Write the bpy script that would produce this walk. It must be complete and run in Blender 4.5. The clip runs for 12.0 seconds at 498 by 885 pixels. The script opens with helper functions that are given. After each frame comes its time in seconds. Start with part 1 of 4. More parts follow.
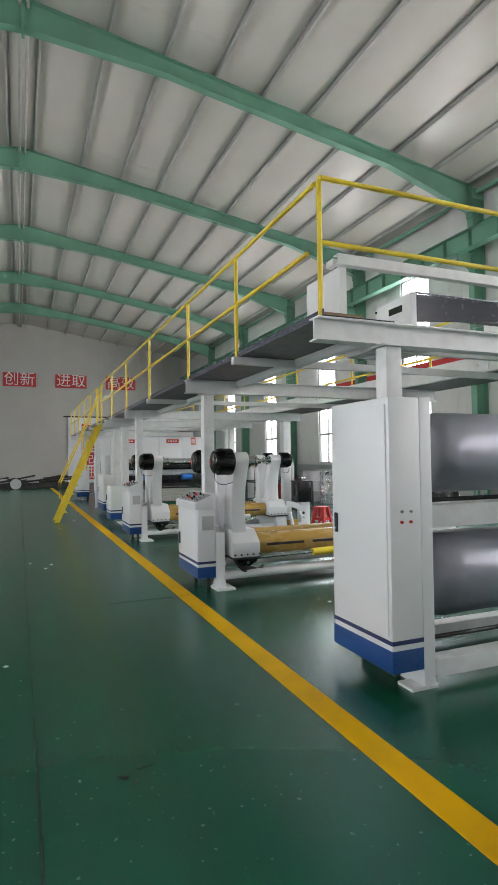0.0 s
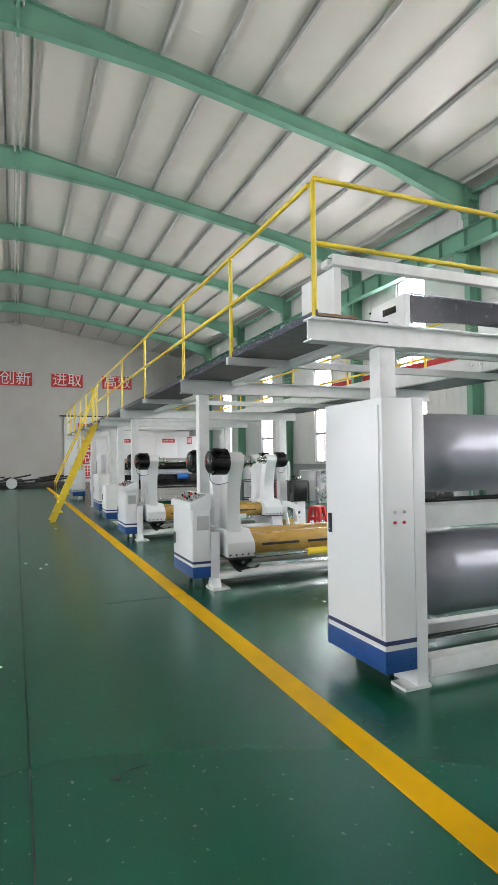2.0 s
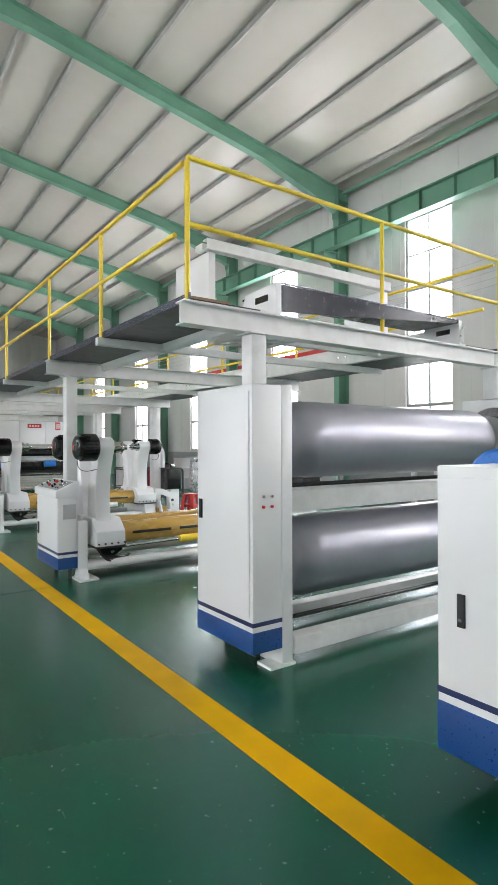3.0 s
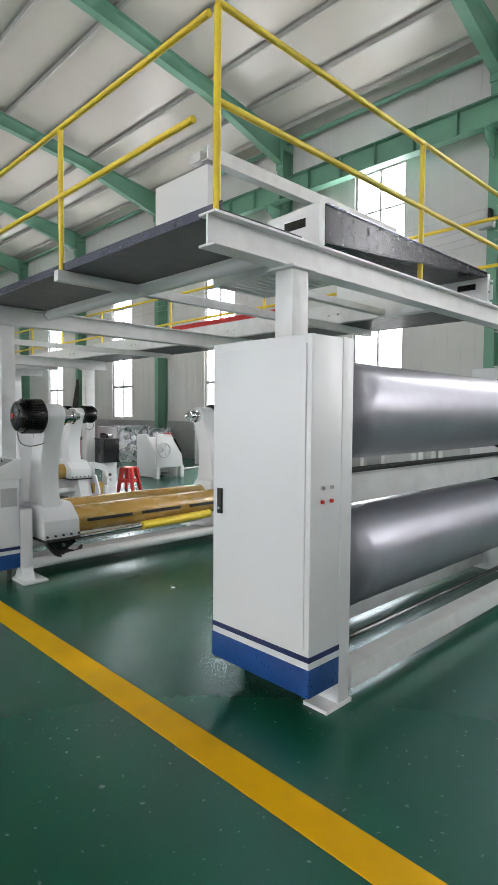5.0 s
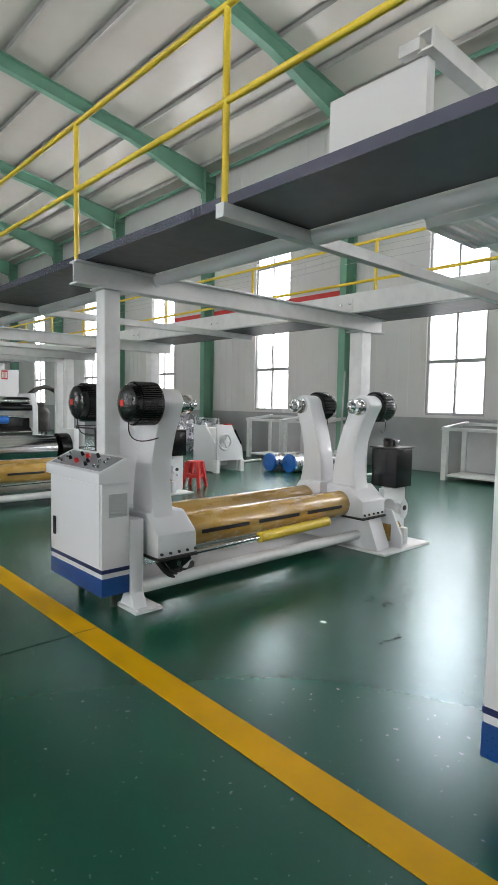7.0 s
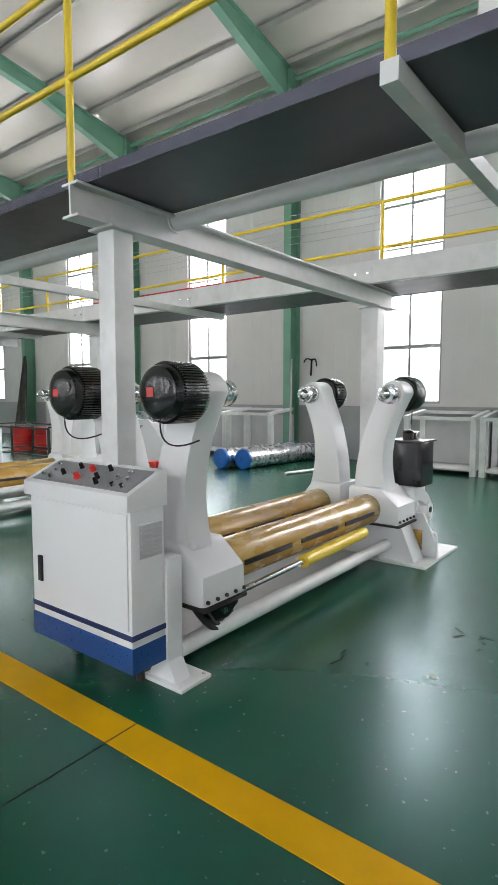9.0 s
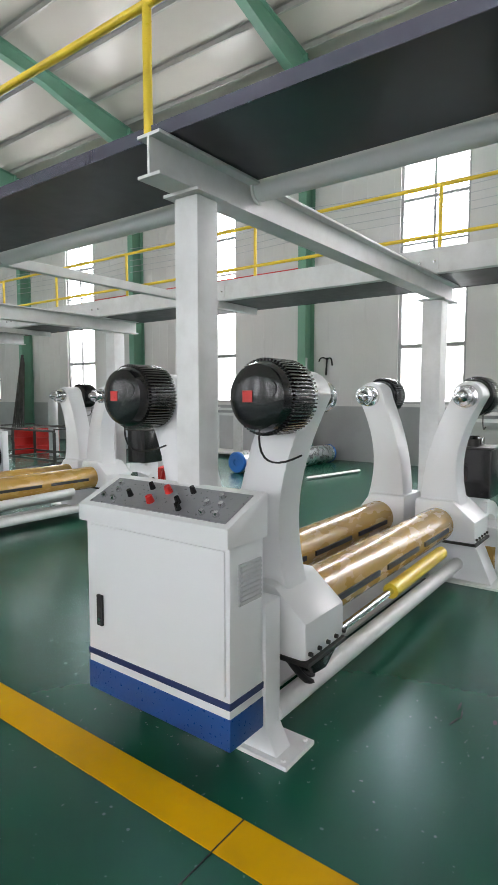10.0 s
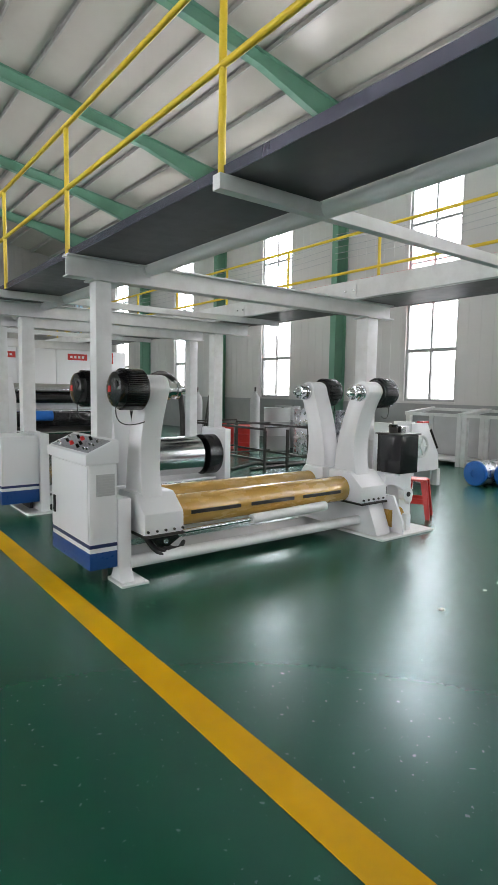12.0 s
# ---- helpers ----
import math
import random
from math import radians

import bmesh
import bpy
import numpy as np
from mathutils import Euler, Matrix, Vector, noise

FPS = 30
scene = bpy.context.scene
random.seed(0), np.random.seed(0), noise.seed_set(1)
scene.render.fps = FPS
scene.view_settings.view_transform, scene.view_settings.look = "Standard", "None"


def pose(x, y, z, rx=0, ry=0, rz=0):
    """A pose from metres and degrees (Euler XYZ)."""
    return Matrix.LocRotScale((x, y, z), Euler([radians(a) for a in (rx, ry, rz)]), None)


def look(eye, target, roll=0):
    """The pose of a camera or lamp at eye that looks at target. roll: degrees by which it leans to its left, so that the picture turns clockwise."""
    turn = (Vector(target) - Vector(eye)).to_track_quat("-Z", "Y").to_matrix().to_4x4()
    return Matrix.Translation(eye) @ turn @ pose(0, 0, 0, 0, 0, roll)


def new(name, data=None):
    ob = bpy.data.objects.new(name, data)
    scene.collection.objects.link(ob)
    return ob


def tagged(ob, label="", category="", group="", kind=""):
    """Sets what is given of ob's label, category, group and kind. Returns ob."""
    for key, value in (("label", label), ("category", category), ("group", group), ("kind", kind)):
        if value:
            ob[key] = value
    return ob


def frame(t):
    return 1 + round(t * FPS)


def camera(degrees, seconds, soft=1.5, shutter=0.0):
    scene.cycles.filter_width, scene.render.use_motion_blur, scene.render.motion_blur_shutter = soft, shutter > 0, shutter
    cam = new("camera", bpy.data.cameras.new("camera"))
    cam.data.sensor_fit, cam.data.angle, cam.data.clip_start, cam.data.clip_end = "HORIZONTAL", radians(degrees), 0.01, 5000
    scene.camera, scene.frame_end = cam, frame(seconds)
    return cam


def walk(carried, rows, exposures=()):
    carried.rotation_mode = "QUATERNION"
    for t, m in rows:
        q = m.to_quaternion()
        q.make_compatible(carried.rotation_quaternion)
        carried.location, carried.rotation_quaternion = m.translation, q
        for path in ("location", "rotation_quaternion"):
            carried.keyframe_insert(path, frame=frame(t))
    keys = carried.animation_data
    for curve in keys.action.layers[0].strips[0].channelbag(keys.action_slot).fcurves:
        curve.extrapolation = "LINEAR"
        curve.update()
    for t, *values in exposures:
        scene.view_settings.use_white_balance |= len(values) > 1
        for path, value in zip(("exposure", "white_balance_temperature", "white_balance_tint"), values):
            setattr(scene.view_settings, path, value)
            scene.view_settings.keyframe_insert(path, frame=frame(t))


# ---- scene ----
# ---- camera ----
cam = camera(47.9, 12.0)
PATH = [
    (0, (0.008, -0.088, 1.488), (0.768, 1.761, 1.547), -0.7),
    (0.5, (-0.008, -0.08, 1.497), (0.651, 1.807, 1.553), -0.7),
    (1, (-0.006, -0.086, 1.502), (0.654, 1.801, 1.556), -0.7),
    (1.5, (0.01, -0.094, 1.5), (0.714, 1.777, 1.556), -0.8),
    (2, (0.024, -0.1, 1.497), (0.795, 1.745, 1.553), -0.7),
    (2.5, (0.04, -0.103, 1.493), (0.971, 1.666, 1.548), -0.7),
    (3, (0.076, -0.071, 1.475), (1.232, 1.561, 1.486), -0.2),
    (3.5, (0.134, 0.156, 1.516), (1.45, 1.659, 1.419), 0.3),
    (5.5, (0.115, 1.547, 1.495), (1.516, 2.971, 1.394), 0.4),
    (6, (0.051, 1.915, 1.508), (1.427, 3.362, 1.403), 0.5),
    (6.5, (0.089, 2.304, 1.471), (1.469, 3.746, 1.345), 0.6),
    (7, (0.082, 2.642, 1.477), (1.434, 4.108, 1.337), 1.0),
    (9, (0.214, 4.077, 1.445), (1.794, 5.292, 1.279), 0.0),
    (9.5, (0.309, 4.435, 1.456), (1.907, 5.627, 1.297), -0.2),
    (10, (0.332, 4.807, 1.467), (1.932, 5.995, 1.299), 0.0),
    (10.5, (0.375, 5.181, 1.474), (1.99, 6.347, 1.294), -0.1),
    (11, (0.422, 5.578, 1.473), (1.851, 6.966, 1.3), 0.2),
    (11.5, (0.339, 6.019, 1.477), (1.674, 7.498, 1.302), 0.9),
    (12, (0.384, 6.408, 1.464), (1.592, 7.991, 1.28), 0.9),
]
EXPOSURES = [(0.0, -0.44), (0.3, -0.17), (1.0, 0.02), (2.5, 0.04), (3.5, -0.09), (5.5, -0.3), (7.0, -0.38), (9.5, -0.2), (10.2, -0.23), (11.0, -0.4), (12.0, -0.36)]
walk(cam, [(t, look(eye, target, roll)) for t, eye, target, roll in PATH], EXPOSURES)

# radiant output of the windows in watts per square metre
EAST_SKY, EAST_YARD, WEST_SKY = 56.0, 15.0, 27.5

# ---------------------------------------------------------------- world and light
world = bpy.data.worlds.new("sky")
scene.world = world
world.use_nodes = True
_bg = world.node_tree.nodes["Background"]
_sky = world.node_tree.nodes.new("ShaderNodeTexSky")
_sky.sky_type = "NISHITA"
_sky.sun_disc = False
_sky.sun_elevation, _sky.sun_rotation = radians(42), radians(120)
world.node_tree.links.new(_sky.outputs[0], _bg.inputs[0])
_bg.inputs[1].default_value = 0.15

WIN_W, WIN_Z0, WIN_Z1 = 1.40, 1.28, 7.30
WIN_YS = [-8.25, -2.56, 3.08, 8.70, 14.40, 20.03, 25.62, 31.28, 36.9]
EAST, WEST, NORTH, SOUTH, RIDGE = 11.75, -11.45, 39.75, -11.1, 0.085


def window_light(name, x, y, face, z0, z1, radiance, tint):
    lamp = bpy.data.lights.new(name, "AREA")
    lamp.shape, lamp.size, lamp.size_y = "RECTANGLE", WIN_W + 0.1, z1 - z0
    lamp.energy, lamp.color = radiance * lamp.size * lamp.size_y, tint
    ob = new(name, lamp)
    zc = (z0 + z1) / 2
    ob.matrix_world = look((x, y, zc), (x + face, y, zc))
    return ob


# bright sky in the upper part of each east window, the darker yard in the lower part
SPLIT_Z = 3.2
for _y in WIN_YS[:8]:
    window_light("skylight", EAST + 0.23, _y, -1, SPLIT_Z, WIN_Z1 + 0.05, EAST_SKY, (1.0, 0.96, 0.985))
    window_light("yardlight", EAST + 0.23, _y, -1, WIN_Z0 - 0.05, SPLIT_Z, EAST_YARD, (1.0, 0.95, 0.96))
for _y in WIN_YS[:7]:
    window_light("skylight", WEST - 0.23, _y, 1, WIN_Z0 - 0.05, WIN_Z1 + 0.05, WEST_SKY, (0.98, 0.952, 0.985))


# ---------------------------------------------------------------- materials
def material(name, base, rough=0.5, metal=0.0, vary=0.06, scale=3.0, fine=60.0, bump=0.03, stain=None, stain_amt=0.0,
             rough_vary=0.1, coat=0.0, stretch=None, spec=0.5, spec_tint=(1, 1, 1)):
    m = bpy.data.materials.new(name)
    m.use_nodes = True
    nt = m.node_tree
    b = nt.nodes["Principled BSDF"]
    b.inputs["Metallic"].default_value = metal
    b.inputs["Coat Weight"].default_value = coat
    b.inputs["Coat Roughness"].default_value = 0.12
    b.inputs["Specular IOR Level"].default_value = spec
    b.inputs["Specular Tint"].default_value = (*spec_tint, 1)
    tc = nt.nodes.new("ShaderNodeTexCoord")
    mp = nt.nodes.new("ShaderNodeMapping")
    mp.inputs["Scale"].default_value = stretch or (1, 1, 1)
    nt.links.new(tc.outputs["Object"], mp.inputs["Vector"])
    big = nt.nodes.new("ShaderNodeTexNoise")
    big.inputs["Scale"].default_value = scale
    big.inputs["Detail"].default_value = 2.5
    nt.links.new(mp.outputs[0], big.inputs["Vector"])
    small = nt.nodes.new("ShaderNodeTexNoise")
    small.inputs["Scale"].default_value = fine
    small.inputs["Detail"].default_value = 3
    nt.links.new(mp.outputs[0], small.inputs["Vector"])
    ramp = nt.nodes.new("ShaderNodeValToRGB")
    ramp.color_ramp.elements[0].position, ramp.color_ramp.elements[1].position = 0.3, 0.7
    ramp.color_ramp.elements[0].color = (*[c * (1 - vary) for c in base], 1)
    ramp.color_ramp.elements[1].color = (*[min(1, c * (1 + vary)) for c in base], 1)
    nt.links.new(big.outputs["Fac"], ramp.inputs["Fac"])
    colour = ramp.outputs["Color"]
    grain = nt.nodes.new("ShaderNodeMix")
    grain.data_type, grain.blend_type = "RGBA", "MULTIPLY"
    grain.inputs[0].default_value = min(1, vary * 3)
    nt.links.new(colour, grain.inputs[6])
    g2 = nt.nodes.new("ShaderNodeValToRGB")
    g2.color_ramp.elements[0].color = (0.7, 0.7, 0.7, 1)
    g2.color_ramp.elements[1].position = 0.6
    nt.links.new(small.outputs["Fac"], g2.inputs["Fac"])
    nt.links.new(g2.outputs["Color"], grain.inputs[7])
    colour = grain.outputs[2]
    if stain:
        sn = nt.nodes.new("ShaderNodeTexNoise")
        sn.inputs["Scale"].default_value = scale * 2.3
        sn.inputs["Detail"].default_value = 3
        sn.inputs["Roughness"].default_value = 0.45
        nt.links.new(mp.outputs[0], sn.inputs["Vector"])
        sr = nt.nodes.new("ShaderNodeValToRGB")
        sr.color_ramp.elements[0].position, sr.color_ramp.elements[1].position = 0.45, 0.85
        sr.color_ramp.elements[1].color = (stain_amt, stain_amt, stain_amt, 1)
        nt.links.new(sn.outputs["Fac"], sr.inputs["Fac"])
        mx = nt.nodes.new("ShaderNodeMix")
        mx.data_type = "RGBA"
        nt.links.new(sr.outputs["Color"], mx.inputs[0])
        nt.links.new(colour, mx.inputs[6])
        mx.inputs[7].default_value = (*stain, 1)
        colour = mx.outputs[2]
    nt.links.new(colour, b.inputs["Base Color"])
    rr = nt.nodes.new("ShaderNodeMapRange")
    rr.inputs["From Min"].default_value, rr.inputs["From Max"].default_value = 0.3, 0.7
    rr.inputs["To Min"].default_value = max(0.02, rough - rough_vary)
    rr.inputs["To Max"].default_value = min(1, rough + rough_vary)
    nt.links.new(small.outputs["Fac"], rr.inputs["Value"])
    nt.links.new(rr.outputs[0], b.inputs["Roughness"])
    if bump:
        bp = nt.nodes.new("ShaderNodeBump")
        bp.inputs["Strength"].default_value = bump
        bp.inputs["Distance"].default_value = 0.01
        nt.links.new(small.outputs["Fac"], bp.inputs["Height"])
        nt.links.new(bp.outputs[0], b.inputs["Normal"])
    return m


M_FLOOR = material("green_epoxy_floor", (0.007, 0.083, 0.043), 0.27, vary=0.03, scale=0.5, fine=32, bump=0.002,
                   rough_vary=0.004, spec=0.75, spec_tint=(0.52, 0.86, 1.0))
M_LINE = material("yellow_floor_paint", (0.74, 0.405, 0.001), 0.6, spec=0.1, vary=0.06, scale=3, fine=40, stain=(0.4, 0.25, 0.03), stain_amt=0.15)
M_JOINT = material("dark_joint", (0.012, 0.03, 0.025), 0.7)
M_WHITE = material("white_enamel", (0.80, 0.81, 0.825), 0.3, vary=0.012, scale=1.2, fine=90, bump=0.02, rough_vary=0.008)
M_STEELWHITE = material("white_painted_steel", (0.76, 0.77, 0.77), 0.4, vary=0.05, scale=4, fine=45, bump=0.06, stain=(0.5, 0.49, 0.46), stain_amt=0.35)
M_BLUE = material("blue_enamel", (0.012, 0.066, 0.25), 0.35, vary=0.015, scale=3, bump=0.0)
M_NAVY = material("navy_stripe", (0.02, 0.035, 0.13), 0.4)
M_YELLOW = material("yellow_rail_paint", (0.84, 0.62, 0.045), 0.35, vary=0.06, scale=5, fine=60, stain=(0.6, 0.4, 0.04), stain_amt=0.2)
M_GREEN = material("green_steel_paint", (0.165, 0.36, 0.255), 0.45, vary=0.09, scale=1.2, fine=30, stain=(0.2, 0.33, 0.27), stain_amt=0.5)
M_ROOF = material("white_roof_sheet", (0.62, 0.585, 0.535), 0.22, vary=0.03, scale=0.6, fine=3.5, bump=0.16, rough_vary=0.03)
M_PURLIN = material("galvanised_purlin", (0.47, 0.455, 0.43), 0.45, metal=0.15, vary=0.1, scale=2)
M_GABLE = material("beige_gable_sheet", (0.54, 0.52, 0.49), 0.5, vary=0.05, scale=0.5, fine=20, bump=0.04, stain=(0.46, 0.44, 0.41), stain_amt=0.4)
M_WALL = material("grey_white_wall_sheet", (0.67, 0.66, 0.65), 0.5, vary=0.04, scale=0.7, fine=20, bump=0.04, stain=(0.6, 0.6, 0.58), stain_amt=0.4)
M_DADO = material("grey_wall_paint", (0.36, 0.37, 0.375), 0.6, vary=0.08, scale=1.1, fine=25, stain=(0.28, 0.28, 0.28), stain_amt=0.5)
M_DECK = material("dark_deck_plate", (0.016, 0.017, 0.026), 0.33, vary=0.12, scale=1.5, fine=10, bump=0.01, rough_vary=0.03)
M_DECKEDGE = material("worn_deck_edge", (0.20, 0.20, 0.27), 0.2, metal=0.7, vary=0.05, scale=4, fine=20, bump=0.06, rough_vary=0.03, stretch=(1, 1, 0.1))
M_DRUM = material("black_film_wrapped_casting", (0.010, 0.010, 0.011), 0.2, vary=0.2, scale=8, fine=22, bump=0.35, rough_vary=0.06, coat=0.5)
M_BLACK = material("black_cast_housing", (0.012, 0.012, 0.013), 0.17, vary=0.2, scale=8, fine=80, bump=0.05)
M_RUBBER = material("black_rubber", (0.014, 0.014, 0.015), 0.6)
M_OCHRE = material("ochre_painted_tube", (0.50, 0.30, 0.065), 0.26, vary=0.06, scale=2, fine=14, bump=0.25, stain=(0.60, 0.47, 0.26), stain_amt=0.35, rough_vary=0.08, coat=0.5, stretch=(0.35, 1, 1))
M_CHROME = material("bright_steel", (0.68, 0.68, 0.69), 0.16, metal=1.0, vary=0.06, rough_vary=0.06)
M_DARKSTEEL = material("dark_oily_steel", (0.06, 0.058, 0.055), 0.45, metal=0.6, vary=0.3, scale=6)
M_GREYPANEL = material("grey_control_panel", (0.34, 0.35, 0.37), 0.35, metal=0.3, vary=0.015, bump=0.0)
M_RED = material("red_plastic", (0.62, 0.025, 0.02), 0.35, vary=0.08)
M_SIGNRED = material("red_sign_board", (0.60, 0.045, 0.04), 0.5, vary=0.06)
M_SIGNWHITE = material("white_lettering", (0.82, 0.80, 0.78), 0.5, vary=0.03)
M_VENT = material("grey_vent", (0.50, 0.51, 0.52), 0.5)
M_CARD = material("brown_cardboard", (0.30, 0.20, 0.13), 0.8, vary=0.12)
M_ALU = material("silver_foil_wrap", (0.62, 0.63, 0.66), 0.28, metal=0.85, vary=0.06, scale=4, fine=10, bump=0.08)
M_BLUECAP = material("blue_plastic_cap", (0.02, 0.16, 0.55), 0.35, vary=0.1)
M_WINFRAME = material("grey_window_frame", (0.40, 0.41, 0.41), 0.45)
M_CYAN = material("teal_machine_paint", (0.09, 0.30, 0.28), 0.4, vary=0.1)


def film_roll_material():
    """Ground steel under clear stretch film: soft bands round the roll, shallow folds in the film."""
    m = material("film_wrapped_steel_roll", (0.30, 0.30, 0.345), 0.40, metal=0.55, vary=0.05, scale=2.2, fine=9, bump=0.0, rough_vary=0.03, stretch=(1, 0.15, 0.15))
    nt = m.node_tree
    b = nt.nodes["Principled BSDF"]
    b.inputs["Coat Weight"].default_value = 0.3
    b.inputs["Coat Roughness"].default_value = 0.1
    tc = nt.nodes.new("ShaderNodeTexCoord")
    mp = nt.nodes.new("ShaderNodeMapping")
    mp.inputs["Scale"].default_value = (2.4, 1.0, 1.0)
    nt.links.new(tc.outputs["Object"], mp.inputs["Vector"])
    n = nt.nodes.new("ShaderNodeTexNoise")
    n.inputs["Scale"].default_value, n.inputs["Detail"].default_value, n.inputs["Distortion"].default_value = 2.6, 3, 1.2
    nt.links.new(mp.outputs[0], n.inputs["Vector"])
    bp = nt.nodes.new("ShaderNodeBump")
    bp.inputs["Strength"].default_value, bp.inputs["Distance"].default_value = 0.045, 0.02
    nt.links.new(n.outputs["Fac"], bp.inputs["Height"])
    nt.links.new(bp.outputs[0], b.inputs["Normal"])
    return m


M_TRAY = material("dark_blue_grey_tray", (0.010, 0.012, 0.024), 0.2, vary=0.1, scale=3, fine=20, bump=0.0, spec=0.25)
M_ROLL = film_roll_material()


def glass_material():
    m = bpy.data.materials.new("window_glass")
    m.use_nodes = True
    b = m.node_tree.nodes["Principled BSDF"]
    b.inputs["Base Color"].default_value = (0.93, 0.96, 0.96, 1)
    b.inputs["Roughness"].default_value = 0.02
    b.inputs["Transmission Weight"].default_value = 1.0
    b.inputs["IOR"].default_value = 1.01
    return m


M_GLASS = glass_material()


# ---------------------------------------------------------------- mesh helpers
def add_box(bm, x0, x1, y0, y1, z0, z1, bevel=0.0):
    r = bmesh.ops.create_cube(bm, size=1.0)
    vs = r["verts"]
    for v in vs:
        v.co = Vector((x0 + (v.co.x + 0.5) * (x1 - x0), y0 + (v.co.y + 0.5) * (y1 - y0), z0 + (v.co.z + 0.5) * (z1 - z0)))
    if bevel:
        es = list({e for v in vs for e in v.link_edges})
        bmesh.ops.bevel(bm, geom=es, offset=bevel, segments=2, affect="EDGES", profile=0.6)


def add_cyl(bm, p0, p1, r, seg=16, r2=None, caps=True):
    p0, p1 = Vector(p0), Vector(p1)
    d = p1 - p0
    m = Matrix.Translation((p0 + p1) / 2) @ d.to_track_quat("Z", "Y").to_matrix().to_4x4()
    bmesh.ops.create_cone(bm, cap_ends=caps, segments=seg, radius1=r, radius2=r if r2 is None else r2, depth=d.length, matrix=m)


def add_lathe(bm, origin, axis, profile, seg=28):
    """A turned body: profile of (distance along axis, radius)."""
    q = Vector(axis).to_track_quat("Z", "Y").to_matrix()
    o = Vector(origin)
    rings = []
    for h, r in profile:
        rings.append([bm.verts.new(o + q @ Vector((r * math.cos(2 * math.pi * k / seg), r * math.sin(2 * math.pi * k / seg), h))) for k in range(seg)])
    for a, b in zip(rings, rings[1:]):
        for k in range(seg):
            bm.faces.new((a[k], a[(k + 1) % seg], b[(k + 1) % seg], b[k]))
    bm.faces.new(rings[0][::-1])
    bm.faces.new(rings[-1])


def add_prism(bm, outline, axis, lo, hi, bevel=0.0):
    """A flat outline of (u, v) drawn out along an axis: x gives u=y v=z, y gives u=x v=z, z gives u=x v=y."""
    def at(u, v, w):
        return Vector((w, u, v)) if axis == "x" else Vector((u, w, v)) if axis == "y" else Vector((u, v, w))
    a = [bm.verts.new(at(u, v, lo)) for u, v in outline]
    b = [bm.verts.new(at(u, v, hi)) for u, v in outline]
    n = len(a)
    fs = [bm.faces.new(a[::-1]), bm.faces.new(b)]
    for k in range(n):
        fs.append(bm.faces.new((a[k], a[(k + 1) % n], b[(k + 1) % n], b[k])))
    bmesh.ops.recalc_face_normals(bm, faces=fs)
    if bevel:
        es = list({e for f in fs for e in f.edges})
        bmesh.ops.bevel(bm, geom=es, offset=bevel, segments=2, affect="EDGES", profile=0.6)


def add_tube(bm, points, r, seg=8):
    """A bent tube through points."""
    pts = [Vector(p) for p in points]
    rings = []
    for k, p in enumerate(pts):
        d = (pts[min(k + 1, len(pts) - 1)] - pts[max(k - 1, 0)]).normalized()
        q = d.to_track_quat("Z", "Y").to_matrix()
        rings.append([bm.verts.new(p + q @ Vector((r * math.cos(2 * math.pi * j / seg), r * math.sin(2 * math.pi * j / seg), 0))) for j in range(seg)])
    for a, b in zip(rings, rings[1:]):
        for j in range(seg):
            bm.faces.new((a[j], a[(j + 1) % seg], b[(j + 1) % seg], b[j]))
    bm.faces.new(rings[0][::-1])
    bm.faces.new(rings[-1])


def curve_points(p0, p1, p2, n=10):
    p0, p1, p2 = Vector(p0), Vector(p1), Vector(p2)
    return [p0 * (1 - t) ** 2 + p1 * 2 * t * (1 - t) + p2 * t * t for t in (k / n for k in range(n + 1))]


def finish(name, bm, mat, smooth=True):
    me = bpy.data.meshes.new(name)
    bmesh.ops.recalc_face_normals(bm, faces=bm.faces[:])
    bm.to_mesh(me)
    bm.free()
    me.materials.append(mat)
    if smooth:
        me.polygons.foreach_set("use_smooth", [True] * len(me.polygons))
        me.set_sharp_from_angle(angle=radians(35))
    return me


def part(name, bm, mat, parent=None, label="", smooth=True):
    ob = new(name, finish(name, bm, mat, smooth))
    if parent is not None:
        ob.parent = parent
        ob.matrix_parent_inverse = parent.matrix_basis.inverted()
    if label:
        ob["label"] = label
    return ob


def thing(name, x, y, z, label, category, group="", kind=""):
    ob = new(name)
    ob.empty_display_size = 0.1
    ob.matrix_basis = Matrix.Translation((x, y, z))
    return tagged(ob, label, category, group, kind)


def bm_box(*a, **k):
    bm = bmesh.new()
    add_box(bm, *a, **k)
    return bm


def bm_cyl(*a, **k):
    bm = bmesh.new()
    add_cyl(bm, *a, **k)
    return bm


def bm_prism(*a, **k):
    bm = bmesh.new()
    add_prism(bm, *a, **k)
    return bm


def ibeam(bm, axis, lo, hi, c, z0, z1, w, tf=0.012, tw=0.01):
    """An I section: c is the middle across, from z0 to z1, w wide."""
    o = [(c - w / 2, z0), (c + w / 2, z0), (c + w / 2, z0 + tf), (c + tw / 2, z0 + tf), (c + tw / 2, z1 - tf), (c + w / 2, z1 - tf),
         (c + w / 2, z1), (c - w / 2, z1), (c - w / 2, z1 - tf), (c - tw / 2, z1 - tf), (c - tw / 2, z0 + tf), (c - w / 2, z0 + tf)]
    add_prism(bm, o, axis, lo, hi)


